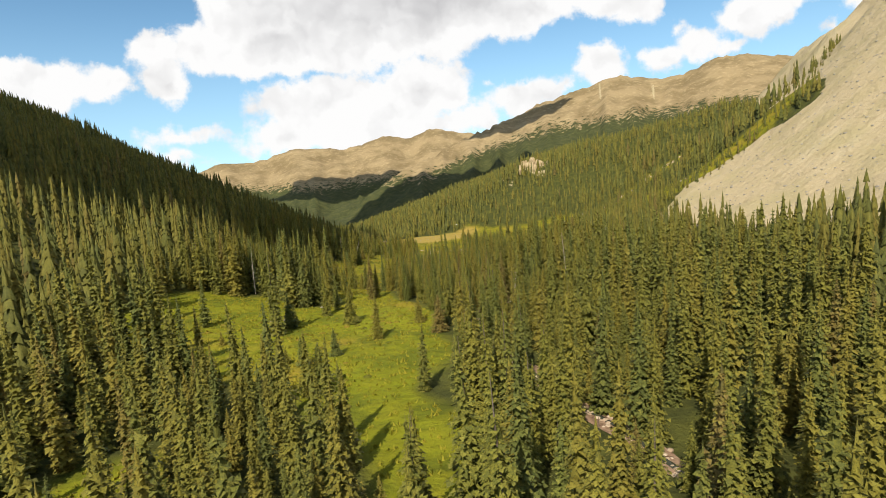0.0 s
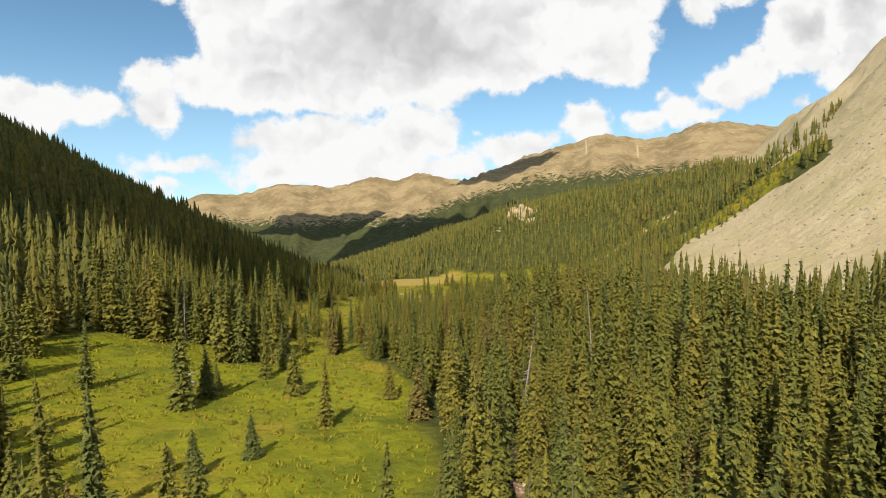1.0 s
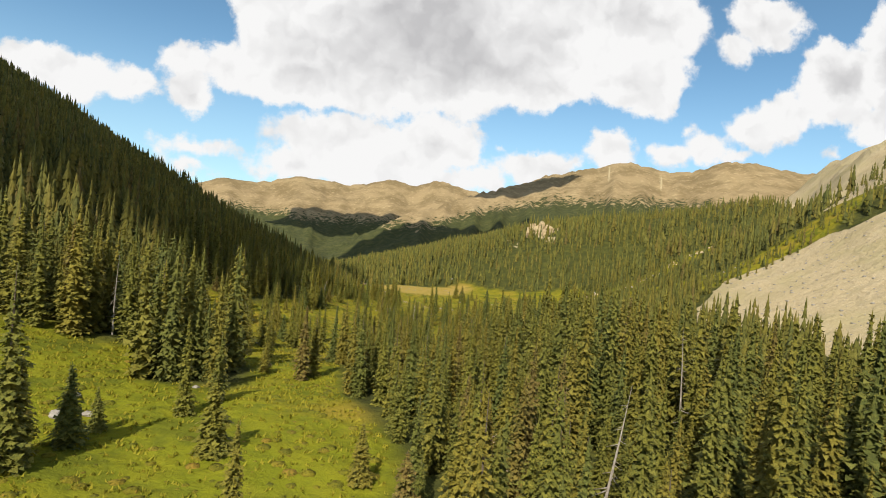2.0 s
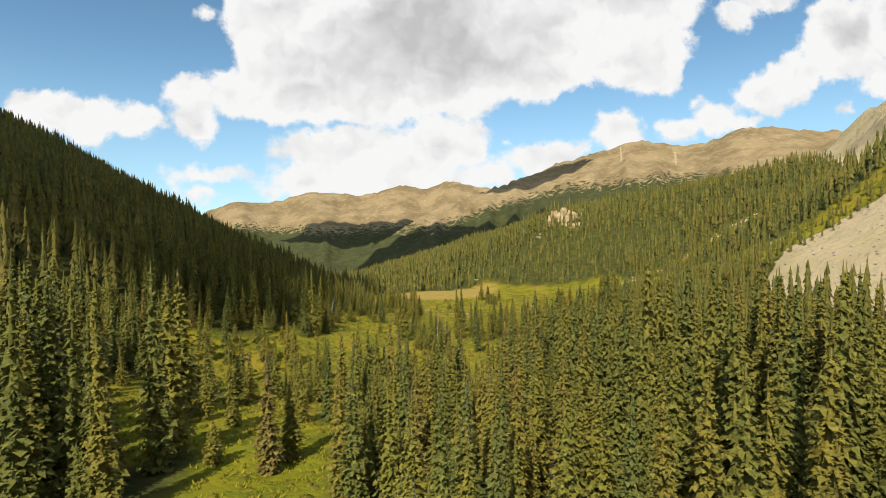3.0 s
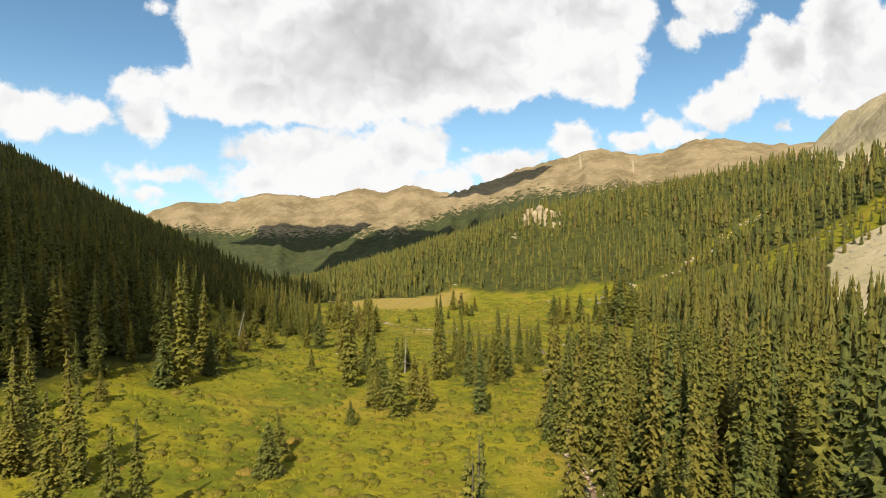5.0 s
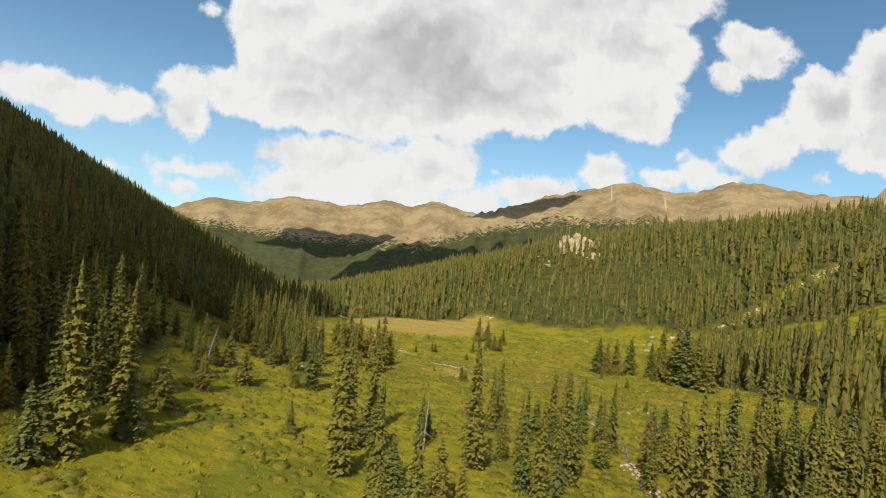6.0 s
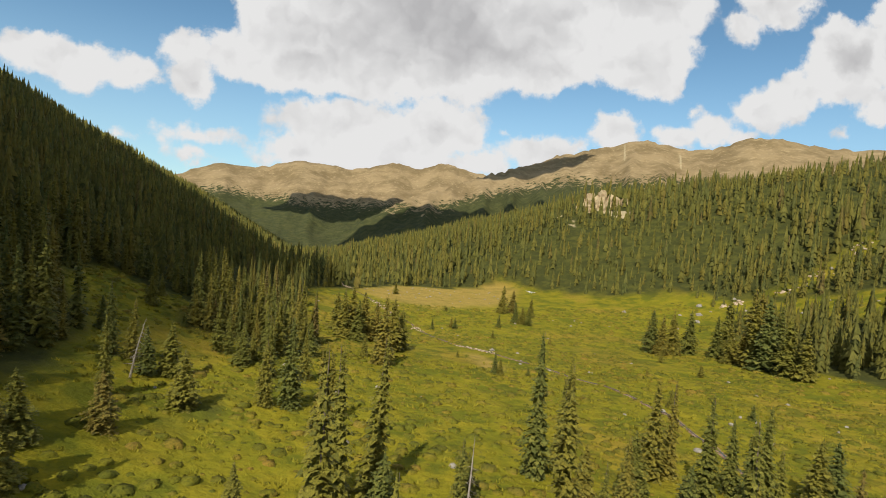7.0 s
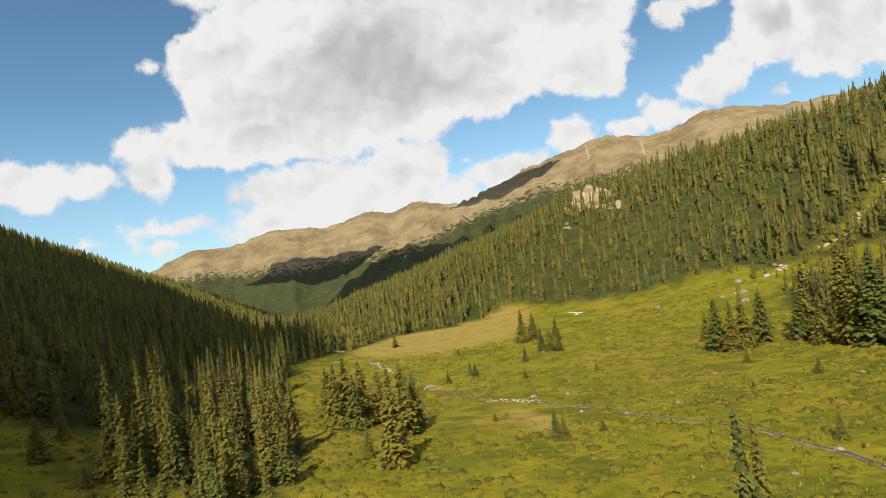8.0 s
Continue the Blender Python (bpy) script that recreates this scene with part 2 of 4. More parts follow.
def curve(x, knots):
    """A smoothed line through (x, value) knots."""
    xs, vs = zip(*knots)
    soft = 0.0
    for shift in (-0.5, -0.25, 0.0, 0.25, 0.5):
        soft = soft + np.interp(x + shift * 0.12 * np.maximum(np.abs(x - 100), 60), xs, vs)
    return soft / 5


def wobble(x, y, size, seed):
    """Value noise on a lattice, -1 to 1."""
    u, v = x / size, y / size
    i, j = np.floor(u), np.floor(v)
    f, g = u - i, v - j
    f, g = f * f * (3 - 2 * f), g * g * (3 - 2 * g)

    def at(a, b):
        h = np.sin(a * 127.1 + b * 311.7 + seed * 74.7) * 43758.5453
        return 2 * (h - np.floor(h)) - 1

    return (at(i, j) * (1 - f) + at(i + 1, j) * f) * (1 - g) + (at(i, j + 1) * (1 - f) + at(i + 1, j + 1) * f) * g


FLOOR = [(-5000, 300), (-200, 24), (0, 10.5), (40, 7.4), (75, 5.8), (105, 4.2), (139, 0.2), (170, -5.5), (215, -7), (287, -12.2), (340, -18), (400, -17.5), (480, -21), (800, -48), (1500, -105), (3000, -215), (5000, -330)]
LEFT_FOOT = [(-5000, -60), (0, -60), (100, -50), (200, -28), (265, -22), (330, -30), (430, -50), (560, -95), (800, -150), (1500, -280), (5000, -900)]
LEFT_CREST = [(-5000, 165), (250, 165), (420, 168), (560, 178), (714, 176), (960, 150), (1112, 82), (1333, 40), (1520, 15), (1900, -80), (2500, -200), (5000, -600)]
RIGHT_FOOT = [(-5000, 150), (0, 125), (150, 112), (290, 108), (380, 112), (440, 75), (480, 10), (540, -50), (700, -90), (1000, -125), (1500, -190), (5000, -700)]
RIGHT_CREST = [(-5000, 420), (0, 420), (150, 330), (300, 228), (380, 147), (437, 112), (551, 66), (780, 60), (997, 72), (1130, 72), (1300, 30), (1500, -50), (1700, -160), (5000, -700)]
HIGH_RIDGE = [(-5000, -900), (200, -900), (330, 150), (420, 225), (486, 222), (535, 196), (566, 176), (600, 158), (660, 146), (700, 120), (780, -200), (900, -900), (5000, -900)]
RIGHT_RISE = [(-5000, 0.42), (250, 0.42), (330, 0.42), (420, 0.34), (600, 0.27), (1000, 0.29), (5000, 0.3)]
BIG_EL = [(-60, -12), (-11, -5), (-8, -3.6), (-4, -0.6), (0, 1.6), (5, 3.4), (8, 4.8), (10.3, 5.4), (14.8, 7.0), (18.1, 7.9), (22.9, 9.0), (26.6, 8.1), (29.5, 8.2), (31.7, 9.3), (35, 9.0), (38, 8.2), (42, 8.1), (60, 8), (180, 5)]
RANGE_EL = [(-180, 3), (-40, 1.0), (-24, 1.4), (-22.3, 2.1), (-19.3, 3.3), (-16.1, 3.1), (-12, 4.2), (-8.8, 4.2), (-6.5, 3.8), (-2.1, 5.0), (0.4, 4.5), (3, 5.4), (6.7, 4.6), (12, 4), (20, 3), (180, 3)]


def spread(x, knots, soft):
    xs, vs = zip(*knots)
    return sum(np.interp(x + s * soft, xs, vs) for s in (-1, -0.5, 0, 0.5, 1)) / 5


def height(x, y):
    base = curve(y, FLOOR)
    left = np.maximum(curve(y, LEFT_FOOT) - x, -40)
    right = np.maximum(x - curve(y, RIGHT_FOOT), -40)
    soft = 14.0
    up_l = soft * np.logaddexp(0, left / soft)
    up_r = soft * np.logaddexp(0, right / soft)
    crest_l, crest_r = curve(y, LEFT_CREST), curve(y, RIGHT_CREST)
    z_l = base + (0.46 + 0.10 * smooth(350, 600, y)) * up_l + 5 * wobble(x, y, 70, 1) * np.clip(up_l / 80, 0, 1) + 2.0 * wobble(x, y, 30, 2) * np.clip(up_l / 40, 0, 1)
    z_r = base + curve(y, RIGHT_RISE) * up_r + 0.45 * smooth(440, 330, y) * 20 * np.logaddexp(0, (right - 75) / 20) + 6 * wobble(x, y, 90, 3) * np.clip(up_r / 90, 0, 1) + 2.0 * wobble(x, y, 32, 4) * np.clip(up_r / 40, 0, 1)
    z_r = z_r + 11 * np.exp(-((x - 126) / 24) ** 2 - ((y - 552) / np.where(y < 552, 14, 60)) ** 2) * (0.8 + 0.35 * wobble(x, y, 11, 37))
    k = 12.0
    z_l = -k * np.logaddexp(-z_l / k, -np.maximum(crest_l, base - 30) / k)
    z_r = -k * np.logaddexp(-z_r / k, -np.maximum(crest_r, base - 30) / k)
    # the high bare ridge over the scree
    z_r = np.maximum(z_r, curve(y, HIGH_RIDGE) - 0.95 * np.maximum(500 - x, 0) + 7 * wobble(x, y, 34, 39) + 4 * wobble(x, y, 13, 40))
    z = np.maximum(z_l, z_r)
    # far mountains, round a point of the valley
    r, az = np.hypot(x, y - 110), np.degrees(np.arctan2(x, y - 110))
    big_top = np.interp(az, (-12, 0, 8, 15), (1850, 2300, 2900, 3300))
    for knots, foot, top, seed in ((BIG_EL, 1250.0, big_top, 5), (RANGE_EL, 2300.0, 4150.0, 9)):
        crest = 18 + top * np.tan(np.radians(spread(az, knots, 0.4)))
        part = np.clip((r - foot) / (top - foot), 0, 1)
        gully = np.abs(wobble(az * 9, r * 0.02, 26, seed)) * 60 + np.abs(wobble(az * 9, r * 0.03, 9, seed + 1)) * 26 + wobble(x, y, 160, seed + 2) * 16
        slope = base + (crest - base) * part ** 1.12 - gully * np.sin(math.pi * np.clip(part, 0, 1)) ** 0.8
        slope = np.where(r > top, crest - (r - top) * 0.25, slope) + (7 * wobble(az * 9, r * 0, 7, seed + 3) + 5 * wobble(az * 9, r * 0, 3.1, seed + 4)) * part ** 4
        z = np.maximum(z, np.where(r > foot, slope, -1e4))
    return z + 0.35 * wobble(x, y, 9, 21) * np.clip(1 - r / 900, 0, 1) + 0.12 * wobble(x, y, 3.1, 22) * np.clip(1 - r / 400, 0, 1)


def talus(x, y):
    """1 on the bare scree cone and the bare slope over it."""
    edge = np.interp(x, (118, 135, 150, 168, 190, 203, 211, 222, 300, 400), (262, 272, 287, 304, 309, 301, 284, 276, 280, 280)) + 9 * wobble(x, y, 24, 31) + 5 * wobble(x, y, 9, 33)
    foot = 121 + 5 * wobble(x, y, 22, 32)
    over = smooth(-7, 7, x - 226 - 0.42 * np.maximum(y - 280, 0) + 16 * wobble(x, y, 26, 34) + 7 * wobble(x, y, 9, 38)) * smooth(760, 700, y)
    return np.maximum(smooth(-5, 5, edge - y) * smooth(-6, 6, x - foot), over)


def outcrop(x, y):
    """1 on the broken rock that shows among the trees of the spur."""
    u, v = (x - 125) / 24, (y - 530) / 34
    return smooth(-0.3, 0.3, 0.8 - np.sqrt(u * u + v * v) + 0.8 * wobble(x, y, 16, 35) + 0.4 * wobble(x, y, 6, 36))


FIRST_MEADOW = [(-55, 92), (-54, 117), (-48, 128), (-35, 127), (-27, 113), (-17, 112), (-25, 152), (-19, 166), (-9, 138), (-5, 115), (1, 97), (4, 77), (3, 68), (0, 56), (3.5, 44), (2.5, 33), (-4, 33), (-7, 43), (-12, 54), (-22, 60), (-33, 70), (-45, 80)]
SHADE_CLEARING = [(-22, 228), (-33, 228), (-33, 246), (-37, 262), (-52, 276), (-54, 296), (-40, 294), (-36, 281), (-28, 279), (-19, 276), (-17, 258), (-20, 243)]
GULLY = [(118, 384), (140, 381), (160, 385), (186, 394), (212, 399), (250, 408), (250, 413), (210, 406), (184, 402), (158, 392), (138, 387), (122, 389)]
SAND_BAR = [(15, 311), (19.5, 304), (21.5, 291), (16, 292)]
GREEN_PATCH = [(-31, 36), (-22, 36), (-24, 44), (-29, 43)]
SIDE_MEADOW = [(-42, 154), (-34, 136), (-24, 124), (-14, 133), (-20, 147), (-31, 150)]
DRY_MEADOW = [(-18, 416), (-2, 444), (20, 443), (46, 462), (54, 442), (44, 412), (32, 390), (10, 380), (-10, 392)]
GREAT_MEADOW = [(-29, 157), (-6, 151), (10, 150), (18, 153), (17, 176), (22, 186), (21, 200), (26, 212), (37, 226), (56, 232), (92, 264), (97, 282), (92, 300), (94, 325), (102, 348), (112, 372), (128, 383), (118, 408),
                (94, 419), (75, 431), (48, 463), (20, 443), (-2, 444), (-18, 416), (-35, 384), (-27, 347), (-23, 325), (-17, 297), (-14, 285), (-20, 266), (-16, 250), (-24, 240), (-29, 224), (-35, 212), (-38, 197), (-48, 190), (-46, 176), (-36, 165)]
SLOPE_MEADOW = [(112, 374), (128, 385), (150, 366), (180, 338), (225, 326), (290, 362), (300, 350), (240, 308), (206, 300), (166, 298), (150, 304), (138, 338)]
FAR_MEADOW = [(-60, 470), (-48, 520), (-72, 590), (-100, 700), (-120, 760), (-135, 740), (-112, 640), (-92, 560), (-76, 500)]


def inside(x, y, ring):
    """Metres inside the ring of corners; outside it is below zero."""
    x, y = np.asarray(x, float), np.asarray(y, float)
    near, odd = np.full(x.shape, 1e9), np.zeros(x.shape, bool)
    for (ax, ay), (bx, by) in zip(ring, ring[1:] + ring[:1]):
        t = np.clip(((x - ax) * (bx - ax) + (y - ay) * (by - ay)) / ((bx - ax) ** 2 + (by - ay) ** 2), 0, 1)
        near = np.minimum(near, np.hypot(x - ax - t * (bx - ax), y - ay - t * (by - ay)))
        if ay != by:
            odd ^= ((ay > y) != (by > y)) & (x < (bx - ax) * (y - ay) / (by - ay) + ax)
    return np.where(odd, near, -near)


def meadow(x, y):
    """1 in the open, 0 under trees."""
    m = np.full(np.shape(x), -1e9)
    for ring in (FIRST_MEADOW, GREEN_PATCH, SHADE_CLEARING, GULLY, SIDE_MEADOW, GREAT_MEADOW, SLOPE_MEADOW, FAR_MEADOW):
        m = np.maximum(m, inside(x, y, ring))
    return smooth(-2.5, 1.5, m + 2.2 * wobble(x, y, 7, 41))


def build_ground():
    front = np.arange(-66, 66.01, 0.33)
    around = np.concatenate([front, np.arange(70, 290.1, 5.0)])
    rings = np.concatenate([np.arange(3, 60, 3.0), 60 * 1.0165 ** np.arange(0, 266)])
    rings = rings[rings < 4700]
    az, r = np.meshgrid(np.radians(around), rings)
    x, y = r * np.sin(az), -40 + r * np.cos(az)
    z = height(x, y)
    rows, cols = x.shape
    verts = np.stack([x, y, z], -1).reshape(-1, 3)
    i, j = np.meshgrid(np.arange(rows - 1), np.arange(cols), indexing="ij")
    jn = (j + 1) % cols
    quads = np.stack([i * cols + j, i * cols + jn, (i + 1) * cols + jn, (i + 1) * cols + j], -1).reshape(-1, 4)[:, ::-1]
    mesh = bpy.data.meshes.new("ground")
    mesh.vertices.add(len(verts) + 1)
    allv = np.vstack([verts, [[0, -40, float(height(np.array(0.0), np.array(-40.0)))]]])
    mesh.vertices.foreach_set("co", allv.ravel())
    hub = len(verts)
    tri = np.array([[hub, c, (c + 1) % cols] for c in range(cols)])[:, ::-1]
    loops = np.concatenate([quads.ravel(), tri.ravel()])
    mesh.loops.add(len(loops))
    mesh.loops.foreach_set("vertex_index", loops.astype(np.int32))
    counts = np.concatenate([np.full(len(quads), 4), np.full(len(tri), 3)])
    mesh.polygons.add(len(counts))
    mesh.polygons.foreach_set("loop_start", np.concatenate([[0], np.cumsum(counts)[:-1]]).astype(np.int32))
    mesh.update(calc_edges=True)
    mesh.validate()
    X, Y, Z = allv.T
    dist, ang = np.hypot(X, Y - 110), np.degrees(np.arctan2(X, Y - 110))
    wood = 1 - meadow(X, Y)
    wood = np.where(dist < 1200, wood, 1)
    bare = np.maximum(talus(X, Y), 0.75 * outcrop(X, Y))
    line = 185 + 35 * wobble(X, Y, 300, 51)
    line = line + 60 - 205 * smooth(17, 1, ang)
    alpine = np.where(dist > 1240, np.clip(0.5 + (Z - line) / 260, 0.13, 1), 0)
    dry = np.maximum(smooth(-4, 3, inside(X, Y, DRY_MEADOW) + 2 * wobble(X, Y, 6, 53)), smooth(-1, 1, inside(X, Y, SAND_BAR)))
    for mid, low, top in ((21.3, 6.4, 8.7), (26.4, 5.8, 7.8)):
        el = np.degrees(np.arctan2(Z - 18, dist))
        bare = np.maximum(bare, 0.62 * smooth(0.38, 0.12, np.abs(ang - mid - 0.5 * (el - low) * -0.35)) * smooth(low, low + 0.5, el) * smooth(top, top - 0.4, el) * (dist > 2000))
    paint = np.stack([wood, bare, alpine, dry], -1).astype(np.float32)
    layer = mesh.color_attributes.new("cover", "FLOAT_COLOR", "POINT")
    layer.data.foreach_set("color", paint.ravel())
    mesh.polygons.foreach_set("use_smooth", np.ones(len(counts), bool))
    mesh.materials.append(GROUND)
    return tagged(new("ground", mesh), "green valley meadow, forest floor and bare mountain slopes", "ground", kind="structure")


build_ground()

# ---- trees ----
chooser = np.random.default_rng(7)


def mesh_of(name, verts, faces, mat, tint=None):
    mesh = bpy.data.meshes.new(name)
    mesh.vertices.add(len(verts))
    mesh.vertices.foreach_set("co", np.asarray(verts, np.float32).ravel())
    mesh.loops.add(len(faces) * 3)
    mesh.loops.foreach_set("vertex_index", np.asarray(faces, np.int32).ravel())
    mesh.polygons.add(len(faces))
    mesh.polygons.foreach_set("loop_start", np.arange(0, len(faces) * 3, 3, dtype=np.int32))
    mesh.update(calc_edges=True)
    mesh.materials.append(mat)
    if tint is not None:
        mesh.attributes.new("tint", "FLOAT", "POINT").data.foreach_set("value", np.asarray(tint, np.float32))
    return mesh


def outline(f):
    """Reach of a spruce's branches at the share f of its height."""
    return (np.maximum(0.0, 1 - f) ** 0.80 * 0.96 + 0.035) * (0.72 + 0.28 * np.clip(f / 0.14, 0, 1))


def spruce_tiers(tall, wide, tiers, points, seed, low=0.03, fill=1.0):
    """Vertices and triangles of star-shaped drooping tiers."""
    rng = np.random.default_rng(seed)
    verts, faces = [], []
    for k in range(tiers):
        f = ((k + rng.uniform(-0.25, 0.25)) / tiers) if k else 0.0
        z = tall * (low + (0.95 - low) * f)
        reach = fill * wide * float(outline(f)) * rng.uniform(0.85, 1.12)
        rise = min(tall - z, (tall / tiers) * rng.uniform(1.5, 2.1) + reach * 0.2)
        turn, c = rng.uniform(0, 6.28), len(verts)
        off = rng.normal(0, 0.05 * reach, 2)
        verts.append((off[0], off[1], z + rise))
        for i in range(points):
            a = turn + 6.2832 * (i + rng.uniform(-0.3, 0.3)) / points
            r = reach * (rng.uniform(0.80, 1.30) if i % 2 else rng.uniform(0.30, 0.58))
            down = reach * (rng.uniform(0.05, 0.40) if i % 2 else rng.uniform(-0.35, 0.0))
            verts.append((r * math.cos(a), r * math.sin(a), z - down))
        faces += [(c, c + 1 + i, c + 1 + (i + 1) % points) for i in range(points)]
    return np.array(verts), np.array(faces)


def spruce_crown(tall, wide, whorls, arms, clumps, seed, coarse, low=0.03):
    """A spruce's crown: whorls of drooping branches, each a row of small needle sprays, round a slim dark middle."""
    rng = np.random.default_rng(seed)
    verts, faces = spruce_tiers(tall, wide, max(5, whorls // 3), 8, seed, low, 0.58)
    ragged = 1 + 0.16 * np.sin(np.linspace(0, rng.uniform(9, 16), whorls) + rng.uniform(0, 6))
    step = tall / whorls
    rows = []
    for k in range(whorls):
        f = (k + rng.uniform(-0.3, 0.3)) / whorls
        f = min(max(f, 0.0), 0.985)
        count = max(3, int(round(arms * (0.45 + 0.55 * (1 - f)))))
        turn = rng.uniform(0, 6.28)
        for i in range(count):
            a = turn + 6.2832 * (i + rng.uniform(-0.3, 0.3)) / count
            reach = wide * float(outline(np.array(f))) * ragged[k] * rng.uniform(0.72, 1.2)
            z0 = tall * (low + (0.97 - low) * f) + rng.uniform(-0.3, 0.3) * step
            droop = rng.uniform(0.12, 0.55) * (1 - 0.6 * f)
            here = max(2, int(round(clumps * (0.5 + 0.5 * (1 - f)))))
            for j in range(here):
                g = 0.40 + 0.64 * (j + rng.uniform(0.1, 0.9)) / here
                rows.append((a + rng.normal(0, 0.16), reach * g, z0 - droop * reach * g * g + rng.normal(0, 0.10) * step, reach, f))
    a, r, z, reach, f = np.array(rows).T
    m = len(a)
    long = coarse * (0.45 + 0.55 * reach / wide) * rng.uniform(0.7, 1.35, m)
    half = long * rng.uniform(0.55, 0.95, m)
    b = a + rng.normal(0, 0.45, m)
    out, side = np.stack([np.cos(b), np.sin(b)], -1), np.stack([-np.sin(b), np.cos(b)], -1)
    mid = np.stack([np.cos(a) * r, np.sin(a) * r], -1)
    inner = mid - out * (long * 0.45)[:, None]
    left = np.column_stack([inner + side * half[:, None], z + long * rng.uniform(-0.15, 0.45, m)])
    right = np.column_stack([inner - side * half[:, None], z + long * rng.uniform(-0.15, 0.45, m)])
    tip = np.column_stack([mid + out * (long * 0.6)[:, None], z - long * rng.uniform(0.1, 0.75, m)])
    k = len(verts) + np.arange(m)[:, None] * 3
    faces = np.vstack([faces, k + np.array([[0, 1, 2]])])
    verts = np.vstack([verts, np.stack([left, right, tip], 1).reshape(-1, 3)])
    lean = rng.normal(0, 0.012, 2)
    verts[:, 0] += lean[0] * verts[:, 2]
    verts[:, 1] += lean[1] * verts[:, 2]
    return verts, faces


def tapered(tall, thick, sides=7, bend=0.0):
    verts, faces = [], []
    levels = ((-0.5, 1.5), (0.15, 1.05), (tall * 0.35, 0.75), (tall * 0.7, 0.4), (tall, 0.05))
    for z, f in levels:
        for i in range(sides):
            a = 6.2832 * i / sides
            verts.append((thick * f * math.cos(a) + bend * (z / tall) ** 2, thick * f * math.sin(a), z))
    for l in range(len(levels) - 1):
        for i in range(sides):
            a, b = l * sides + i, l * sides + (i + 1) % sides
            faces += [(a, b, b + sides), (a, b + sides, a + sides)]
    return np.array(verts), np.array(faces)


KINDS = []
for k, wide in enumerate((1.20, 1.35, 1.50, 1.15, 1.30, 1.75, 2.05, 2.30)):
    v, f = spruce_crown(10.0, wide, 30 if wide < 1.6 else 24, 10 if wide < 1.6 else 13, 8, 100 + k, 0.24 if wide < 1.6 else 0.36)
    KINDS.append((mesh_of("trunk", *tapered(9.8, 0.14), BARK), mesh_of("crown", v, f, NEEDLES)))
SLIM, BUSHY = (0, 1, 2, 3, 4), (5, 6, 7)


def ground_at(x, y):
    return float(height(np.array(float(x)), np.array(float(y))))


def spruce(x, y, tall, kind, label, group, broad=1.0):
    trunk_data, crown_data = KINDS[kind]
    tree = tagged(new("spruce_tree"), label, "tree", group)
    new("trunk", trunk_data).parent = tree
    new("crown", crown_data).parent = tree
    s = tall / 9.9
    wide = broad * s ** 0.8
    tree.matrix_world = pose(x, y, ground_at(x, y) - 0.1, chooser.uniform(-1.5, 1.5), chooser.uniform(-1.5, 1.5), chooser.uniform(0, 360)) @ Matrix.Diagonal((wide, wide, s, 1))
    return tree


FIRST_TREES = [
    (-7.0, 80.1, 7.7), (-12.3, 71.9, 4.1), (-24.7, 89.2, 7.6), (-23.1, 96.1, 3.9), (-13.1, 56.6, 7.7), (-11.7, 57.3, 6.0), (-31.3, 81.8, 2.4), (-28.9, 120.0, 14.0), (-18.4, 102.3, 10.1), (-38.4, 94.1, 9.2),
    (-16.3, 69.2, 4.1), (-18.8, 70.3, 2.2), (-0.3, 90.2, 4.9), (2.8, 80.8, 6.2), (7.1, 79.1, 6.9), (-11.2, 123.8, 10.6), (-12.6, 93.4, 6.6), (-51.4, 105.0, 13.0), (-48.3, 96.3, 12.4), (-51.0, 125.6, 15.5),
    (-47.1, 124.5, 14.4), (-43.3, 125.9, 18.3), (-37.1, 128.1, 12.9), (-24.2, 87.2, 14.3), (-23.2, 92.4, 6.7), (-17.1, 107.6, 7.4), (-7.5, 140.4, 11.1), (6.0, 81.9, 9.5)
]
MIDDLE_TREES = [
    (-15.8, 175.6, 8.6), (-8.6, 185.3, 5.3), (-24.6, 183.5, 10.9), (-30.2, 199.6, 3.8), (-26.9, 208.8, 6.7), (-25.3, 211.4, 17.0), (-1.8, 201.0, 3.2), (4.0, 203.6, 11.1), (-1.0, 235.8,
    13.8), (12.1, 225.6, 15.0), (15.3, 204.6, 10.4), (24.4, 225.9, 10.6), (20.8, 192.0, 7.3), (-34.0, 177.4, 5.5), (-28.7, 182.4, 6.1), (-10.2, 229.3, 4.2), (7.9, 206.0, 7.7), (1.3,
    207.8, 5.8), (-4.5, 231.7, 12.7), (25.0, 197.7, 12.2), (5.6, 153.7, 12.5), (-0.1, 154.5, 7.6), (-47.1, 192.1, 4.5), (-37.7, 190.7, 4.5), (-23.3, 217.1, 6.8), (-27.3, 244.4, 8.0),
    (-16.7, 263.7, 8.5), (-12.3, 265.6, 7.1), (-47.5, 235.6, 4.8), (-8.4, 148.1, 10.0), (-8.5, 190.4, 4.7)
]
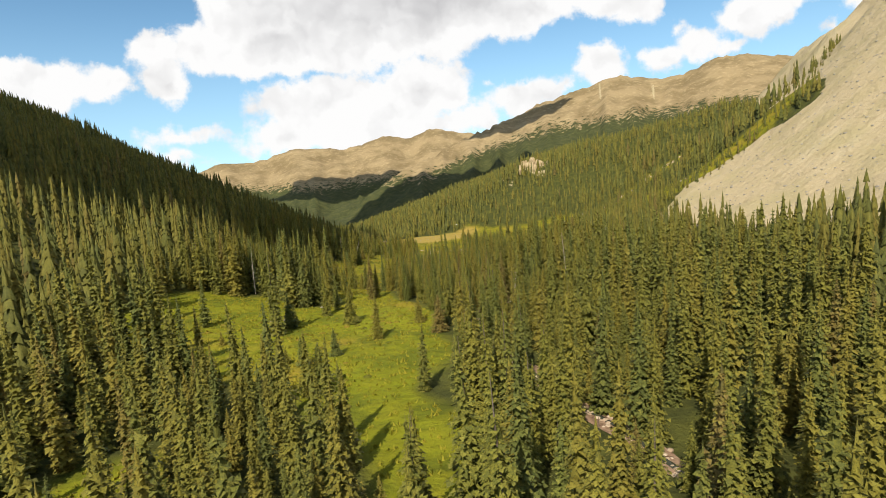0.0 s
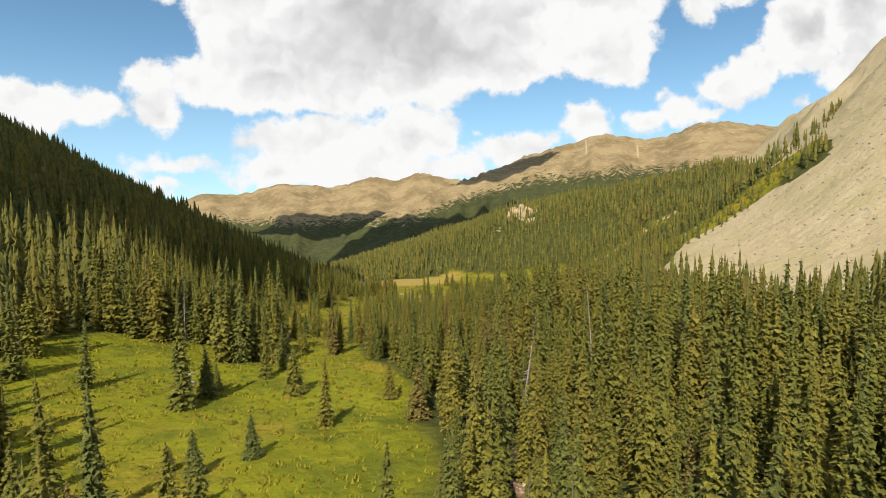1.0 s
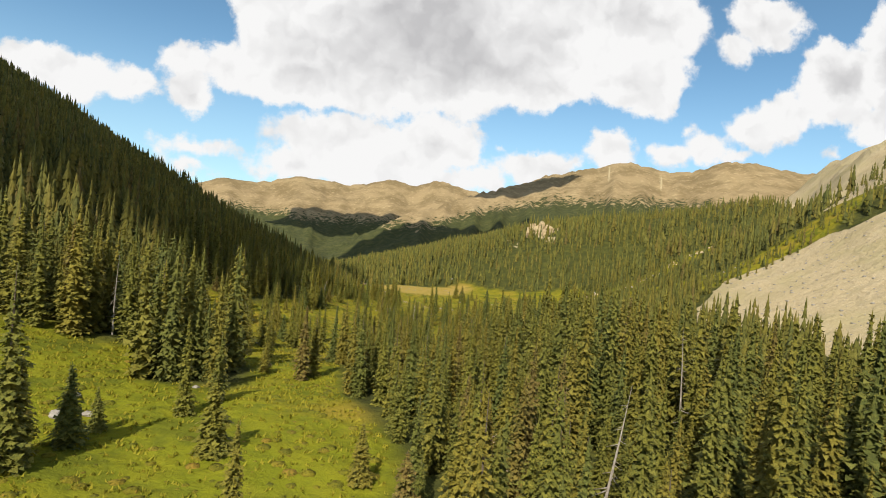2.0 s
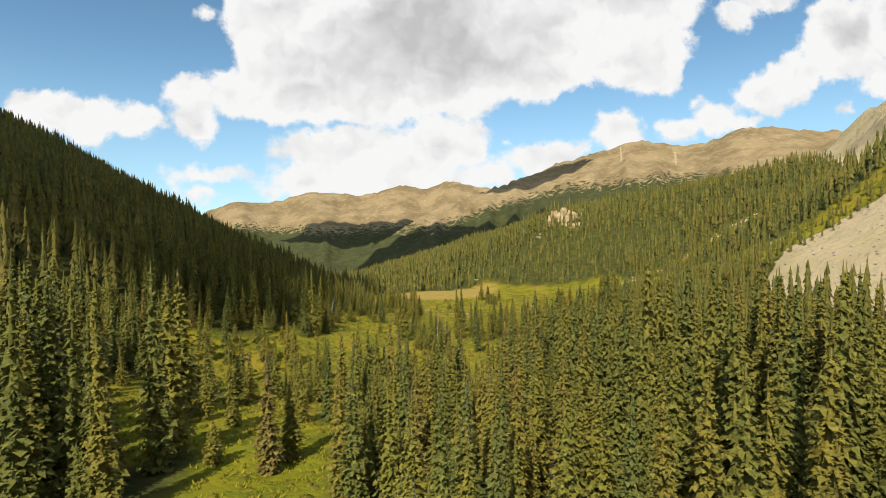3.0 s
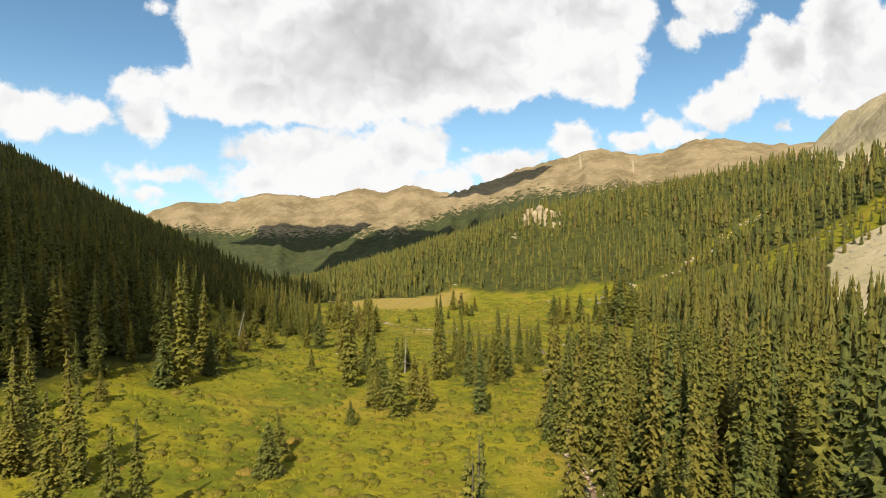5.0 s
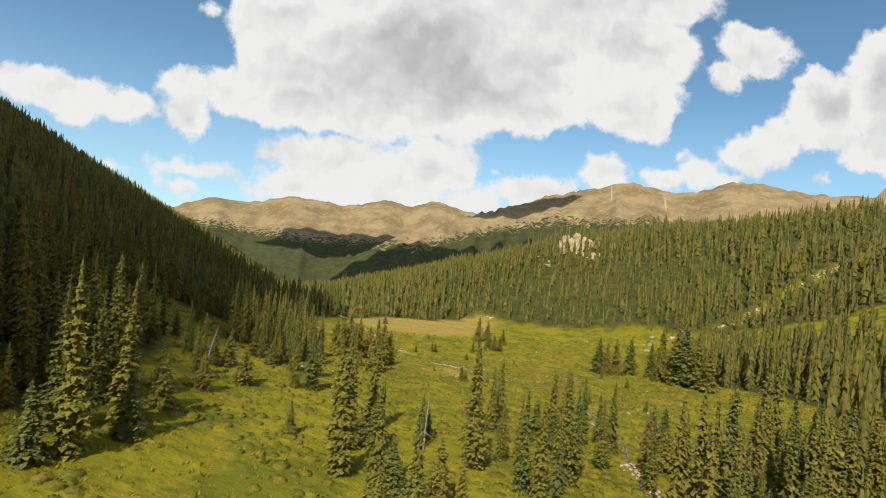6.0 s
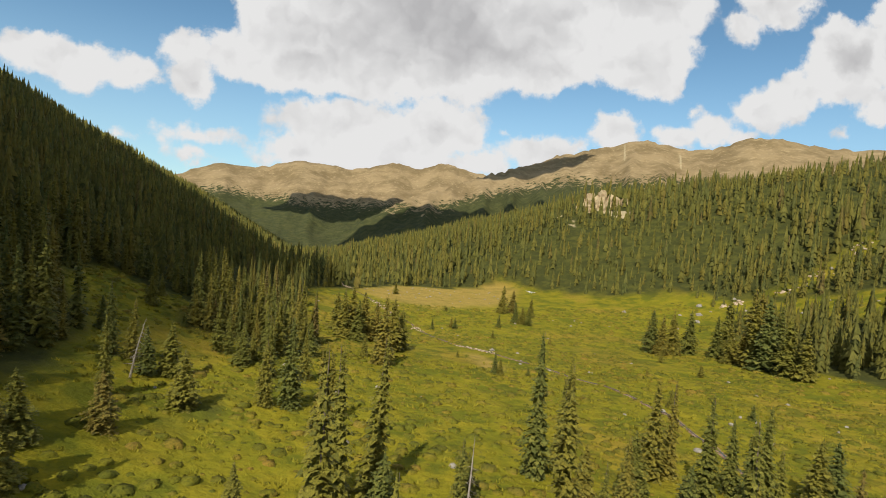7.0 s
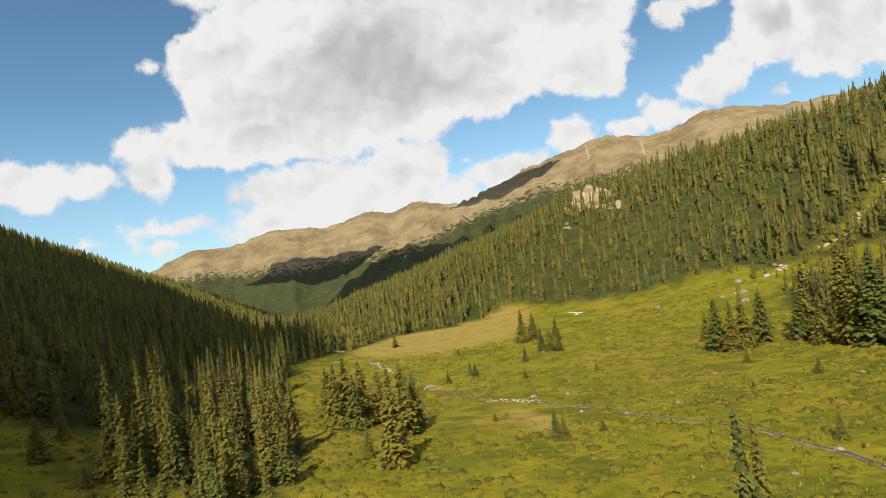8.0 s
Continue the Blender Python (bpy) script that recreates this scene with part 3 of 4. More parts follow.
LAST_TREES = [
    (-2.9, 218.4, 15.5), (5.8, 231.8, 7.2), (0.8, 214.1, 11.7), (2.5, 213.5, 6.3), (7.1, 215.2, 6.5), (16.1, 219.0, 11.2), (17.6, 217.5, 10.4), (21.9, 221.6, 13.1), (20.0, 219.5,
    10.2), (28.8, 228.5, 9.1), (31.8, 221.9, 8.8), (39.6, 220.3, 14.3), (46.6, 221.2, 8.9), (37.7, 221.6, 8.8), (43.5, 222.2, 10.3), (-28.9, 215.0, 12.0), (-29.9, 222.9, 12.1), (-30.5,
    227.3, 15.9), (-30.1, 230.3, 15.0), (-26.9, 232.5, 5.7), (-21.0, 246.9, 6.1), (-14.3, 252.3, 7.9), (-11.6, 253.1, 10.8), (-23.7, 237.8, 5.4), (49.5, 220.1, 8.8), (54.6, 220.5,
    10.1), (57.9, 221.0, 12.9), (-10.4, 217.7, 1.7)
]
FAR_TREES = [
    (-2.8, 285.1, 12.4), (-8.0, 311.6, 11.3), (-5.6, 313.1, 9.3), (-13.4, 318.5, 10.6), (-12.6, 311.0, 10.2), (0.4, 304.0, 9.0), (-10.7, 313.0, 12.4), (-15.7, 322.6, 9.8), (-1.5, 300.8, 11.3), (-6.1, 289.1, 4.4), (-9.2, 308.1, 9.2), (-14.7, 281.6, 6.0), (17.9, 287.1, 4.2), (18.7, 286.4,
    3.3), (24.1, 287.1, 1.6), (9.1, 345.8, 3.3), (14.8, 348.5, 3.8), (15.9, 347.8, 3.5), (25.4, 336.1, 2.6), (40.5, 332.3, 2.5), (67.8, 330.6, 11.9), (68.8, 327.2, 11.2), (72.8, 329.0,
    12.1), (78.2, 330.5, 12.4), (82.4, 324.8, 11.5), (81.8, 317.9, 10.2), (82.8, 314.6, 8.7), (83.1, 311.3, 16.6), (83.8, 307.6, 17.2), (83.0, 299.7, 13.5), (84.1, 296.0, 12.0), (73.7,
    344.7, 7.0), (62.0, 296.0, 2.8), (49.6, 293.6, 1.6), (35.3, 378.6, 10.2), (39.4, 380.7, 8.6), (37.1, 363.4, 7.0), (39.0, 361.8, 6.1), (40.9, 360.3, 5.3), (30.0, 354.5, 4.3), (45.2,
    376.5, 6.8), (-3.6, 406.1, 4.9), (87.7, 318.8, 19.5), (88.2, 329.8, 16.2), (92.0, 322.0, 18.0), (90.0, 312.0, 15.0)
]
LEFT_TREES = [
    (-25.9, 255.1, 6.6), (-32.5, 254.9, 8.9), (-30.6, 255.8, 7.4), (-34.2, 278.9, 2.6), (-26.1, 270.8, 8.5), (-33.7, 281.9, 5.4), (-43.8, 291.9, 4.3), (-38.1, 263.3, 4.5), (-6.6,
    250.7, 8.2), (-21.2, 266.4, 6.2), (-24.5, 270.8, 7.2), (-18.6, 275.7, 10.4), (-19.4, 272.3, 8.2), (-20.8, 270.3, 4.6), (-19.3, 295.8, 12.1), (-27.6, 253.1, 5.6), (-41.9, 284.2,
    5.5), (-38.4, 224.6, 10.4), (-55.7, 245.7, 8.2), (-54.3, 257.9, 3.8)
]
CLOSE_TREES = [
    (14.5, 242.7, 14.7), (19.8, 250.0, 11.5), (26.7, 243.7, 10.6), (28.7, 244.4, 10.2), (23.3, 240.5, 6.2), (33.1, 240.6, 7.8), (7.0, 235.6, 4.6), (40.2, 238.7, 6.8), (42.3, 239.0,
    6.4), (18.2, 239.2, 5.2), (30.1, 239.8, 10.2)
]
LOOSE_TREES = [
    (-21.4, 128.2, 17.3), (-26.3, 141.2, 17.6), (-23.2, 139.8, 7.3), (-19.5, 138.2, 9.1), (-26.1, 148.3, 9.1), (-10.2, 126.9, 8.9), (-22.8, 149.2, 6.8), (-12.4, 141.2, 8.6), (-9.5, 142.1, 10.4), (-6.0, 143.3, 11.2),
    (-25.2, 219.5, 15.0), (-21.1, 174.3, 10.6), (-19.5, 155.4, 9.0), (-28.1, 166.3, 8.8), (-2.4, 136.8, 7.5), (-25.1, 136.1, 7.5), (1.2, 145.6, 10.1), (-16.7, 125.6, 4.1), (4.9, 151.8, 12.4), (0.3, 152.7, 7.6),
    (-22.8, 154.2, 7.0), (-16.5, 154.5, 5.3), (-17.1, 174.3, 8.4), (-23.4, 182.1, 9.0),
]
SHRUB_TREES = [
    (8.8, 152.5, 4.7), (4.1, 153.8, 7.2), (21.1, 188.8, 8.6), (-3.1, 227.7, 14.1), (-29.3, 183.8, 10.3), (-40.7, 180.4, 9.4), (-34.8, 179.9, 5.2), (-6.3, 171.5, 4.2), (-13.4, 154.0, 5.5), (-23.0, 164.9, 6.0),
    (17.5, 244.0, 10.1), (32.9, 236.1, 10.4), (19.3, 232.6, 8.4), (22.6, 230.0, 6.9), (0.0, 229.5, 6.6), (15.9, 229.3, 7.3), (34.2, 228.0, 8.5), (37.5, 229.2, 5.9), (38.4, 226.3, 8.8), (41.3, 226.1, 7.8),
    (44.2, 226.0, 8.9), (47.8, 225.4, 11.1), (-24.5, 227.2, 6.4), (51.1, 226.1, 9.6),
]
STANDING = []
for rows, open_label, group in ((FIRST_TREES, "in the grassy clearing", "trees of the first clearing"), (MIDDLE_TREES, "among willow shrubs", "trees of the shrubby meadow"),
                                (LAST_TREES, "at the meadow edge", "trees at the meadow's near edge"), (CLOSE_TREES, "among meadow shrubs by the creek", "large trees in the shrubs"), (LOOSE_TREES, "in the loose stand by the clearing", "trees of the loose stand"), (SHRUB_TREES, "rising from the willow shrubs", "trees of the shrubby meadow"), (FAR_TREES, "in the open meadow", "trees of the great meadow"), (LEFT_TREES, "on the shaded slope foot", "trees of the shaded slope foot")):
    for k, (x, y, tall) in enumerate(rows):
        wide_grown = tall < 7 or rows is FAR_TREES
        size = "young bushy" if tall < 5 else "broad dense" if wide_grown else "tall slender" if tall > 9 else "slim medium-tall"
        spruce(x, y, tall, BUSHY[k % 3] if wide_grown else SLIM[k % 5], f"{size} olive-green spruce {open_label}", group, chooser.uniform(1.1, 1.3) if wide_grown and tall > 5 else chooser.uniform(0.95, 1.2))
        STANDING.append((x, y))
STANDING = np.array(STANDING)


def scatter(x0, x1, y0, y1, step):
    xs, ys = np.meshgrid(np.arange(x0, x1, step), np.arange(y0, y1, step))
    return xs.ravel() + chooser.uniform(-0.48, 0.48, xs.size) * step, ys.ravel() + chooser.uniform(-0.48, 0.48, ys.size) * step


def in_woods(x, y):
    clump = wobble(x, y, 15, 62) + 0.5 * wobble(x, y, 6, 63) > 1.05
    return (meadow(x, y) < 0.3) & ((talus(x, y) < 0.3) | (clump & (x < 212))) & (outcrop(x, y) < chooser.uniform(0.1, 0.95, len(x)))


def apart_from_standing(x, y, gap):
    return np.min(np.hypot(x[:, None] - STANDING[None, :, 0], y[:, None] - STANDING[None, :, 1]), axis=1) > gap


def tree_heights(x, y):
    tall = (11.5 + 3.0 * wobble(x, y, 40, 61)) * chooser.uniform(0.45, 1.35, len(x))
    # lower growth along the line of the flight
    open_air = np.interp(y, (0, 25, 78, 121, 158, 221), (30.0, 27.2, 23.4, 18.7, 17.6, 14.1)) - height(x, y) - 5.5
    side = np.abs(x - 1.5)
    return np.where(side < 20, np.clip(np.minimum(tall, open_air + 0.45 * np.clip(side - 8, 0, 20)), 2.5, None), tall)


def forest(name, x, y, models, label, grown=1.0, needles=NEEDLES_FAR):
    """One joined mesh of all the given trees."""
    z, tall = height(x, y), grown * tree_heights(x, y) * (1 - 0.45 * smooth(1200, 1900, y))
    parts_v, parts_f, tints, count = [], [], [], 0
    for px, py, pz, ptall, pick, turn in zip(x, y, z, tall, chooser.integers(0, len(models), len(x)), chooser.uniform(0, 6.28, len(x))):
        v, f = models[pick]
        c, s, k = math.cos(turn), math.sin(turn), ptall / 10.0
        w = k ** 0.7
        lean = chooser.uniform(-0.03, 0.03, 2)
        parts_v.append(np.stack([(v[:, 0] * c - v[:, 1] * s) * w + px + lean[0] * v[:, 2], (v[:, 0] * s + v[:, 1] * c) * w + py + lean[1] * v[:, 2], v[:, 2] * k + pz - 0.3], -1))
        parts_f.append(f + count)
        tints.append(np.full(len(v), chooser.uniform(0, 1)))
        count += len(v)
    return tagged(new(name, mesh_of(name, np.vstack(parts_v), np.vstack(parts_f), needles, np.concatenate(tints))), label, "forest", kind="stuff")


# single trees of the wood along the flight line, then the joined forest round them
x, y = scatter(-22, 30, 14, 160, 3.7)
keep = in_woods(x, y) & apart_from_standing(x, y, 2.5) & (np.hypot(x, y) > 12)
x, y = x[keep], y[keep]
order = np.argsort(np.hypot(x - 4, 0.12 * (y - 90)))[:120]
for k, i in enumerate(order):
    spruce(x[i], y[i], float(tree_heights(x[i:i + 1], y[i:i + 1])[0]), SLIM[k % 5], "slender olive-green spruce of the dense valley wood", "trees of the valley wood")
STANDING = np.vstack([STANDING, np.stack([x[order], y[order]], -1)])

NEAR_MODELS = [spruce_crown(10.0, w, 27, 8, 4, 150 + k, 0.36) for k, w in enumerate((1.20, 1.35, 1.50, 1.12, 1.28, 1.42))]
MID_MODELS = [spruce_tiers(10.0, w, 10, 9, 200 + k) for k, w in enumerate((1.20, 1.35, 1.55, 1.15, 1.30))]
FAR_MODELS = [spruce_tiers(10.0, w, 5, 7, 300 + k) for k, w in enumerate((1.5, 1.7, 1.9, 1.35))]
LAST_MODELS = [spruce_tiers(10.0, w, 2, 6, 400 + k) for k, w in enumerate((1.9, 2.2, 2.5))]


def beside_flight(x, y):
    """The ground that the flight passes near."""
    return (x > np.interp(y, (0, 60, 150, 300, 310), (-30, -48, -62, -66, -40))) & (x < np.interp(y, (0, 40, 90, 200, 230, 300), (22, 48, 66, 60, 60, 60))) & (y < 306)


x, y = scatter(-70, 68, 4, 310, 3.05)
keep = in_woods(x, y) & apart_from_standing(x, y, 2.0) & (np.hypot(x, y) > 12) & beside_flight(x, y)
close = keep & (np.abs(x - 2) < 27) & (y < 178)
FINE_MODELS = [spruce_crown(10.0, w, 30, 9, 6, 130 + k, 0.26) for k, w in enumerate((1.20, 1.35, 1.50, 1.12, 1.28))]
forest("close_forest", x[close], y[close], FINE_MODELS, "dense olive-green spruce wood around the creek", 1.0, NEEDLES_NEAR)
keep = keep & ~close
forest("near_forest", x[keep], y[keep], NEAR_MODELS, "dense olive-green spruce forest on the valley floor", 1.0, NEEDLES_NEAR)
x, y = scatter(-190, 175, -10, 400, 3.9)
keep = in_woods(x, y) & apart_from_standing(x, y, 2.6) & ~beside_flight(x, y) & (np.abs(x) < 1.1 * (y + 30))
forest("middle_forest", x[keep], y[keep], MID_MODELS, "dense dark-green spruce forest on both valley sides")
x, y = scatter(-500, 400, 100, 900, 5.7)
keep = in_woods(x, y) & ~((x > -190) & (x < 175) & (y < 400)) & (np.abs(np.degrees(np.arctan2(x, y - 0))) < 52)
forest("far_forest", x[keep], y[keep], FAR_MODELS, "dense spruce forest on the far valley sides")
x, y = scatter(-700, 620, 900, 1900, 8.0)
keep = in_woods(x, y) & (chooser.uniform(0, 1, len(x)) > smooth(1250, 1900, y))
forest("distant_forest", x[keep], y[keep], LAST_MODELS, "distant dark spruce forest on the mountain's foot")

# ---- clouds overhead, which shade parts of the valley ----
CLOUD_WHITE = plain("cloud", (0.85, 0.86, 0.88), (0.93, 0.93, 0.94), 0.01, 1.0, 0.2)


def cloud(shade_x, shade_y, wide, deep, turn, seed, high=1500.0):
    """A cumulus whose shadow falls about the given place."""
    z = ground_at(shade_x, shade_y)
    k = (high - z) / sun_way.z
    bm = bmesh.new()
    bmesh.ops.create_icosphere(bm, subdivisions=4, radius=1.0)
    for v in bm.verts:
        c = v.co.normalized()
        swell = 1 + 0.34 * noise.noise(c * 2.1 + Vector((seed, 0, 0))) + 0.20 * noise.noise(c * 5.3 + Vector((0, seed, 0))) + 0.09 * noise.noise(c * 12 + Vector((0, 0, seed)))
        v.co = Vector((c.x * wide * swell, c.y * deep * swell, max(c.z, -0.35) * 0.35 * min(wide, deep) * swell))
    mesh = bpy.data.meshes.new("cumulus_cloud")
    bm.to_mesh(mesh)
    bm.free()
    mesh.materials.append(CLOUD_WHITE)
    ob = tagged(new("cumulus_cloud", mesh), "white cumulus cloud drifting high over the valley", "cloud", "clouds overhead", kind="structure")
    ob.matrix_world = pose(shade_x + sun_way.x * k, shade_y + sun_way.y * k, high, 0, 0, turn)
    return ob


cloud(115, 1890, 680, 370, 50, 3.1)
cloud(-380, 3380, 430, 260, 25, 8.3)
cloud(640, 3060, 400, 120, 30, 5.7)
cloud(-229, 448, 114, 322, 24, 1.9, 1200.0)

# ---- creek, stones, shrubs ----
CREEK = [(17, 30), (15.5, 40), (12.5, 52), (10, 64), (9.5, 79), (12, 100), (15, 128), (17, 153), (15, 161), (16, 168), (18.5, 175), (25, 195), (33, 225), (37, 243), (39.5, 254), (41, 266), (37, 277.6), (35, 283), (30.6, 291), (28, 299), (20.8, 312.8), (12.9, 321.4), (4.3, 344), (-8, 378), (-22, 410), (-45, 470)]


def creek_line(step=0.8):
    pts = np.array(CREEK, float)
    along = np.concatenate([[0], np.cumsum(np.hypot(*np.diff(pts, axis=0).T))])
    s = np.arange(0, along[-1], step)
    x, y = np.interp(s, along, pts[:, 0]), np.interp(s, along, pts[:, 1])
    box = np.ones(9) / 9
    x, y = np.convolve(np.pad(x, 4, "edge"), box, "valid"), np.convolve(np.pad(y, 4, "edge"), box, "valid")
    return x + 0.8 * wobble(s, s * 0, 9, 71), y + 0.8 * wobble(s, s * 0, 8, 72), s


def ribbon(name, half, lift, mat, seed, label, category):
    x, y, s = creek_line()
    tx, ty = np.gradient(x), np.gradient(y)
    size = np.hypot(tx, ty)
    nx, ny = -ty / size, tx / size
    wide = half * (1 + 0.45 * wobble(s, s * 0, 6, seed)) * (1 - 0.68 * smooth(180, 215, y))
    verts = []
    for f in (-1.0, -0.5, 0.0, 0.5, 1.0):
        edge = f * wide * (1 + 0.2 * wobble(s, s * 0 + f * 50, 2.2, seed + 1))
        px, py = x + nx * edge, y + ny * edge
        verts.append(np.stack([px, py, height(px, py) + lift * (1 - 0.6 * f * f)], -1))
    m = len(s)
    verts = np.vstack(verts)
    faces = []
    for r in range(4):
        for i in range(m - 1):
            a, b = r * m + i, (r + 1) * m + i
            faces += [(a, a + 1, b + 1), (a, b + 1, b)]
    return tagged(new(name, mesh_of(name, verts, faces, mat)), label, category, kind="structure")


ribbon("creek_bed", 1.15, 0.10, CREEK_BED, 73, "brown gravel bed of a narrow mountain creek", "creek")
m, n = material("creek_water")
ripple = n.noise(n.add("ShaderNodeNewGeometry").outputs["Position"], 3.0, 4.0)[0]
finish(n, (0.055, 0.060, 0.045), 0.12, ripple, 0.4, 0.05, 0.5)
ribbon("creek_water", 0.42, 0.16, m, 75, "shallow clear creek water over brown gravel", "water")


def lump(seed, flat=0.7, tall=1.0):
    bm = bmesh.new()
    bmesh.ops.create_icosphere(bm, subdivisions=2, radius=1.0)
    for v in bm.verts:
        c = v.co.normalized()
        r = 1 + 0.35 * noise.noise(c * 1.6 + Vector((seed, 0, 0))) + 0.14 * noise.noise(c * 4.0 + Vector((0, seed, 0)))
        v.co = Vector((c.x * r, c.y * r * flat, c.z * r * 0.62 * tall))
    mesh = bpy.data.meshes.new("boulder")
    bm.to_mesh(mesh)
    bm.free()
    mesh.materials.append(STONE)
    return mesh


ROCKS = [lump(k * 3.7 + 1, 0.6 + 0.08 * k) for k in range(5)]


def boulder(x, y, size, k):
    ob = tagged(new("boulder", ROCKS[k % 5]), "pale grey granite boulder half sunk in the grass" if size > 0.5 else "small pale stone lying in the grass", "rock", "boulders of the valley")
    ob.matrix_world = pose(x, y, ground_at(x, y) + 0.12 * size, chooser.uniform(-12, 12), chooser.uniform(-12, 12), chooser.uniform(0, 360)) @ Matrix.Diagonal((size, size, size, 1))


for k, (x, y, size) in enumerate([(86.4, 393.5, 1.7), (48.1, 263.6, 0.8), (52.6, 264.6, 0.7), (51.5, 267, 0.5), (43, 343, 0.6), (60.5, 374, 0.7), (4.6, 400, 0.6), (6.4, 415, 0.7), (12.2, 347, 0.5), (36.8, 252.5, 0.9), (22, 315, 1.1),
                                  (27.6, 313, 0.8), (40, 268, 0.7), (128, 390, 1.4), (-27.5, 98, 1.2), (-25.5, 99, 0.9), (-29, 103, 0.7), (-21, 112, 0.6), (6.5, 243, 0.7)]):
    boulder(x, y, size * 0.65, k)
for k in range(46):
    x, y = chooser.uniform(-18, 48), chooser.uniform(392, 440)
    if meadow(np.array(x), np.array(y)) > 0.5:
        boulder(x, y, chooser.uniform(0.18, 0.5), k)
for k in range(60):
    x, y = chooser.uniform(-35, 95), chooser.uniform(225, 390)
    if meadow(np.array(x), np.array(y)) > 0.5:
        boulder(x, y, chooser.uniform(0.15, 0.45), k)
for k in range(60):
    x, y = chooser.uniform(100, 190), chooser.uniform(330, 392)
    if meadow(np.array(x), np.array(y)) > 0.4:
        boulder(x, y, chooser.uniform(0.4, 1.3), k)


def stuff_of(name, x, y, lift, size, models, mat, label, category):
    z = height(x, y)
    parts_v, parts_f, count = [], [], 0
    for px, py, pz, k, pick, turn in zip(x, y, z, size, chooser.integers(0, len(models), len(x)), chooser.uniform(0, 6.28, len(x))):
        v, f = models[pick]
        c, s = math.cos(turn), math.sin(turn)
        parts_v.append(np.stack([(v[:, 0] * c - v[:, 1] * s) * k + px, (v[:, 0] * s + v[:, 1] * c) * k + py, v[:, 2] * k + pz + lift], -1))
        parts_f.append(f + count)
        count += len(v)
    return tagged(new(name, mesh_of(name, np.vstack(parts_v), np.vstack(parts_f), mat)), label, category, kind="stuff")


def stone_model(seed):
    v, f = [], []
    rng = np.random.default_rng(seed)
    ring = 5
    for z, r in ((-0.2, 0.8), (0.25, 1.0), (0.5, 0.55)):
        for i in range(ring):
            a = 6.2832 * (i + rng.uniform(-0.2, 0.2)) / ring
            v.append((r * rng.uniform(0.75, 1.15) * math.cos(a), r * rng.uniform(0.6, 1.0) * math.sin(a), z * rng.uniform(0.8, 1.2)))
    for l in range(2):
        for i in range(ring):
            a, b = l * ring + i, l * ring + (i + 1) % ring
            f += [(a, b, b + ring), (a, b + ring, a + ring)]
    top = 2 * ring
    f += [(top, top + 1, top + 2), (top, top + 2, top + 3), (top, top + 3, top + 4)]
    return np.array(v), np.array(f)


def bush_model(seed, leaves=15):
    """A willow clump: a lumpy dome with small leaf sprays standing out of it."""
    rng = np.random.default_rng(seed)
    v, f, ring = [], [], 7
    for z, r in ((-0.1, 1.0), (0.26, 0.80)):
        for i in range(ring):
            a = 6.2832 * (i + rng.uniform(-0.3, 0.3)) / ring
            q = r * rng.uniform(0.72, 1.12)
            v.append((q * math.cos(a), q * math.sin(a), z * rng.uniform(0.8, 1.25)))
    v.append((rng.uniform(-0.2, 0.2), rng.uniform(-0.2, 0.2), rng.uniform(0.38, 0.52)))
    for i in range(ring):
        j = (i + 1) % ring
        f += [(i, j, ring + j), (i, ring + j, ring + i), (ring + i, ring + j, 2 * ring)]
    for _ in range(leaves):
        a, h = rng.uniform(0, 6.28), rng.uniform(0, 1) ** 0.7
        r = math.sqrt(max(0.0, 1 - h * h)) * rng.uniform(0.75, 1.0)
        p = np.array([r * math.cos(a), r * math.sin(a), h * 0.50])
        out = p + np.array([0, 0, 0.35])
        out /= np.linalg.norm(out)
        side = np.cross(out, rng.normal(size=3))
        side /= np.linalg.norm(side)
        up = np.cross(side, out)
        s = rng.uniform(0.10, 0.20)
        k = len(v)
        v += [tuple(p - up * s), tuple(p + side * s * 0.6), tuple(p + up * s + out * s * 0.5), tuple(p - side * s * 0.6)]
        f += [(k, k + 1, k + 2), (k, k + 2, k + 3)]
    return np.array(v), np.array(f)


cx, cy, _ = creek_line(0.35)
thin = (cy < 200) | (wobble(cx, cy, 9, 91) > 0.3)
cx, cy = np.repeat(cx[thin], 3), np.repeat(cy[thin], 3)
cx, cy = cx + chooser.normal(0, 0.6, len(cx)), cy + chooser.normal(0, 0.6, len(cy))
stuff_of("creek_stones", cx, cy, 0.05, chooser.uniform(0.08, 0.34, len(cx)) * chooser.uniform(0.5, 1.3, len(cx)), [stone_model(k) for k in range(4)], CREEK_STONE, "loose pale stones along the creek", "stones")
x, y = scatter(125, 330, 150, 345, 4.4)
keep = talus(x, y) > 0.6
stuff_of("talus_stones", x[keep], y[keep], 0.0, chooser.uniform(0.2, 0.75, keep.sum()) * chooser.uniform(0.5, 1.4, keep.sum()), [stone_model(9 + k) for k in range(4)], STONE, "broken pale stones on the scree slope", "stones")

x, y = scatter(118, 215, 376, 412, 1.3)
keep = (inside(x, y, GULLY) > 0.5) & (wobble(x, y, 8, 97) + 0.4 * wobble(x, y, 3, 98) > -0.1) & (chooser.uniform(0, 1, len(x)) < 0.6)
stuff_of("gully_stones", x[keep], y[keep], 0.0, chooser.uniform(0.35, 1.1, keep.sum()), [stone_model(20 + k) for k in range(4)], CREEK_STONE, "pale boulders filling the gully at the forest edge", "stones")

x, y = scatter(-60, 112, 36, 400, 1.75)
away = np.min(np.hypot(x[:, None] - cx[None, ::12], y[:, None] - cy[None, ::12]), axis=1)
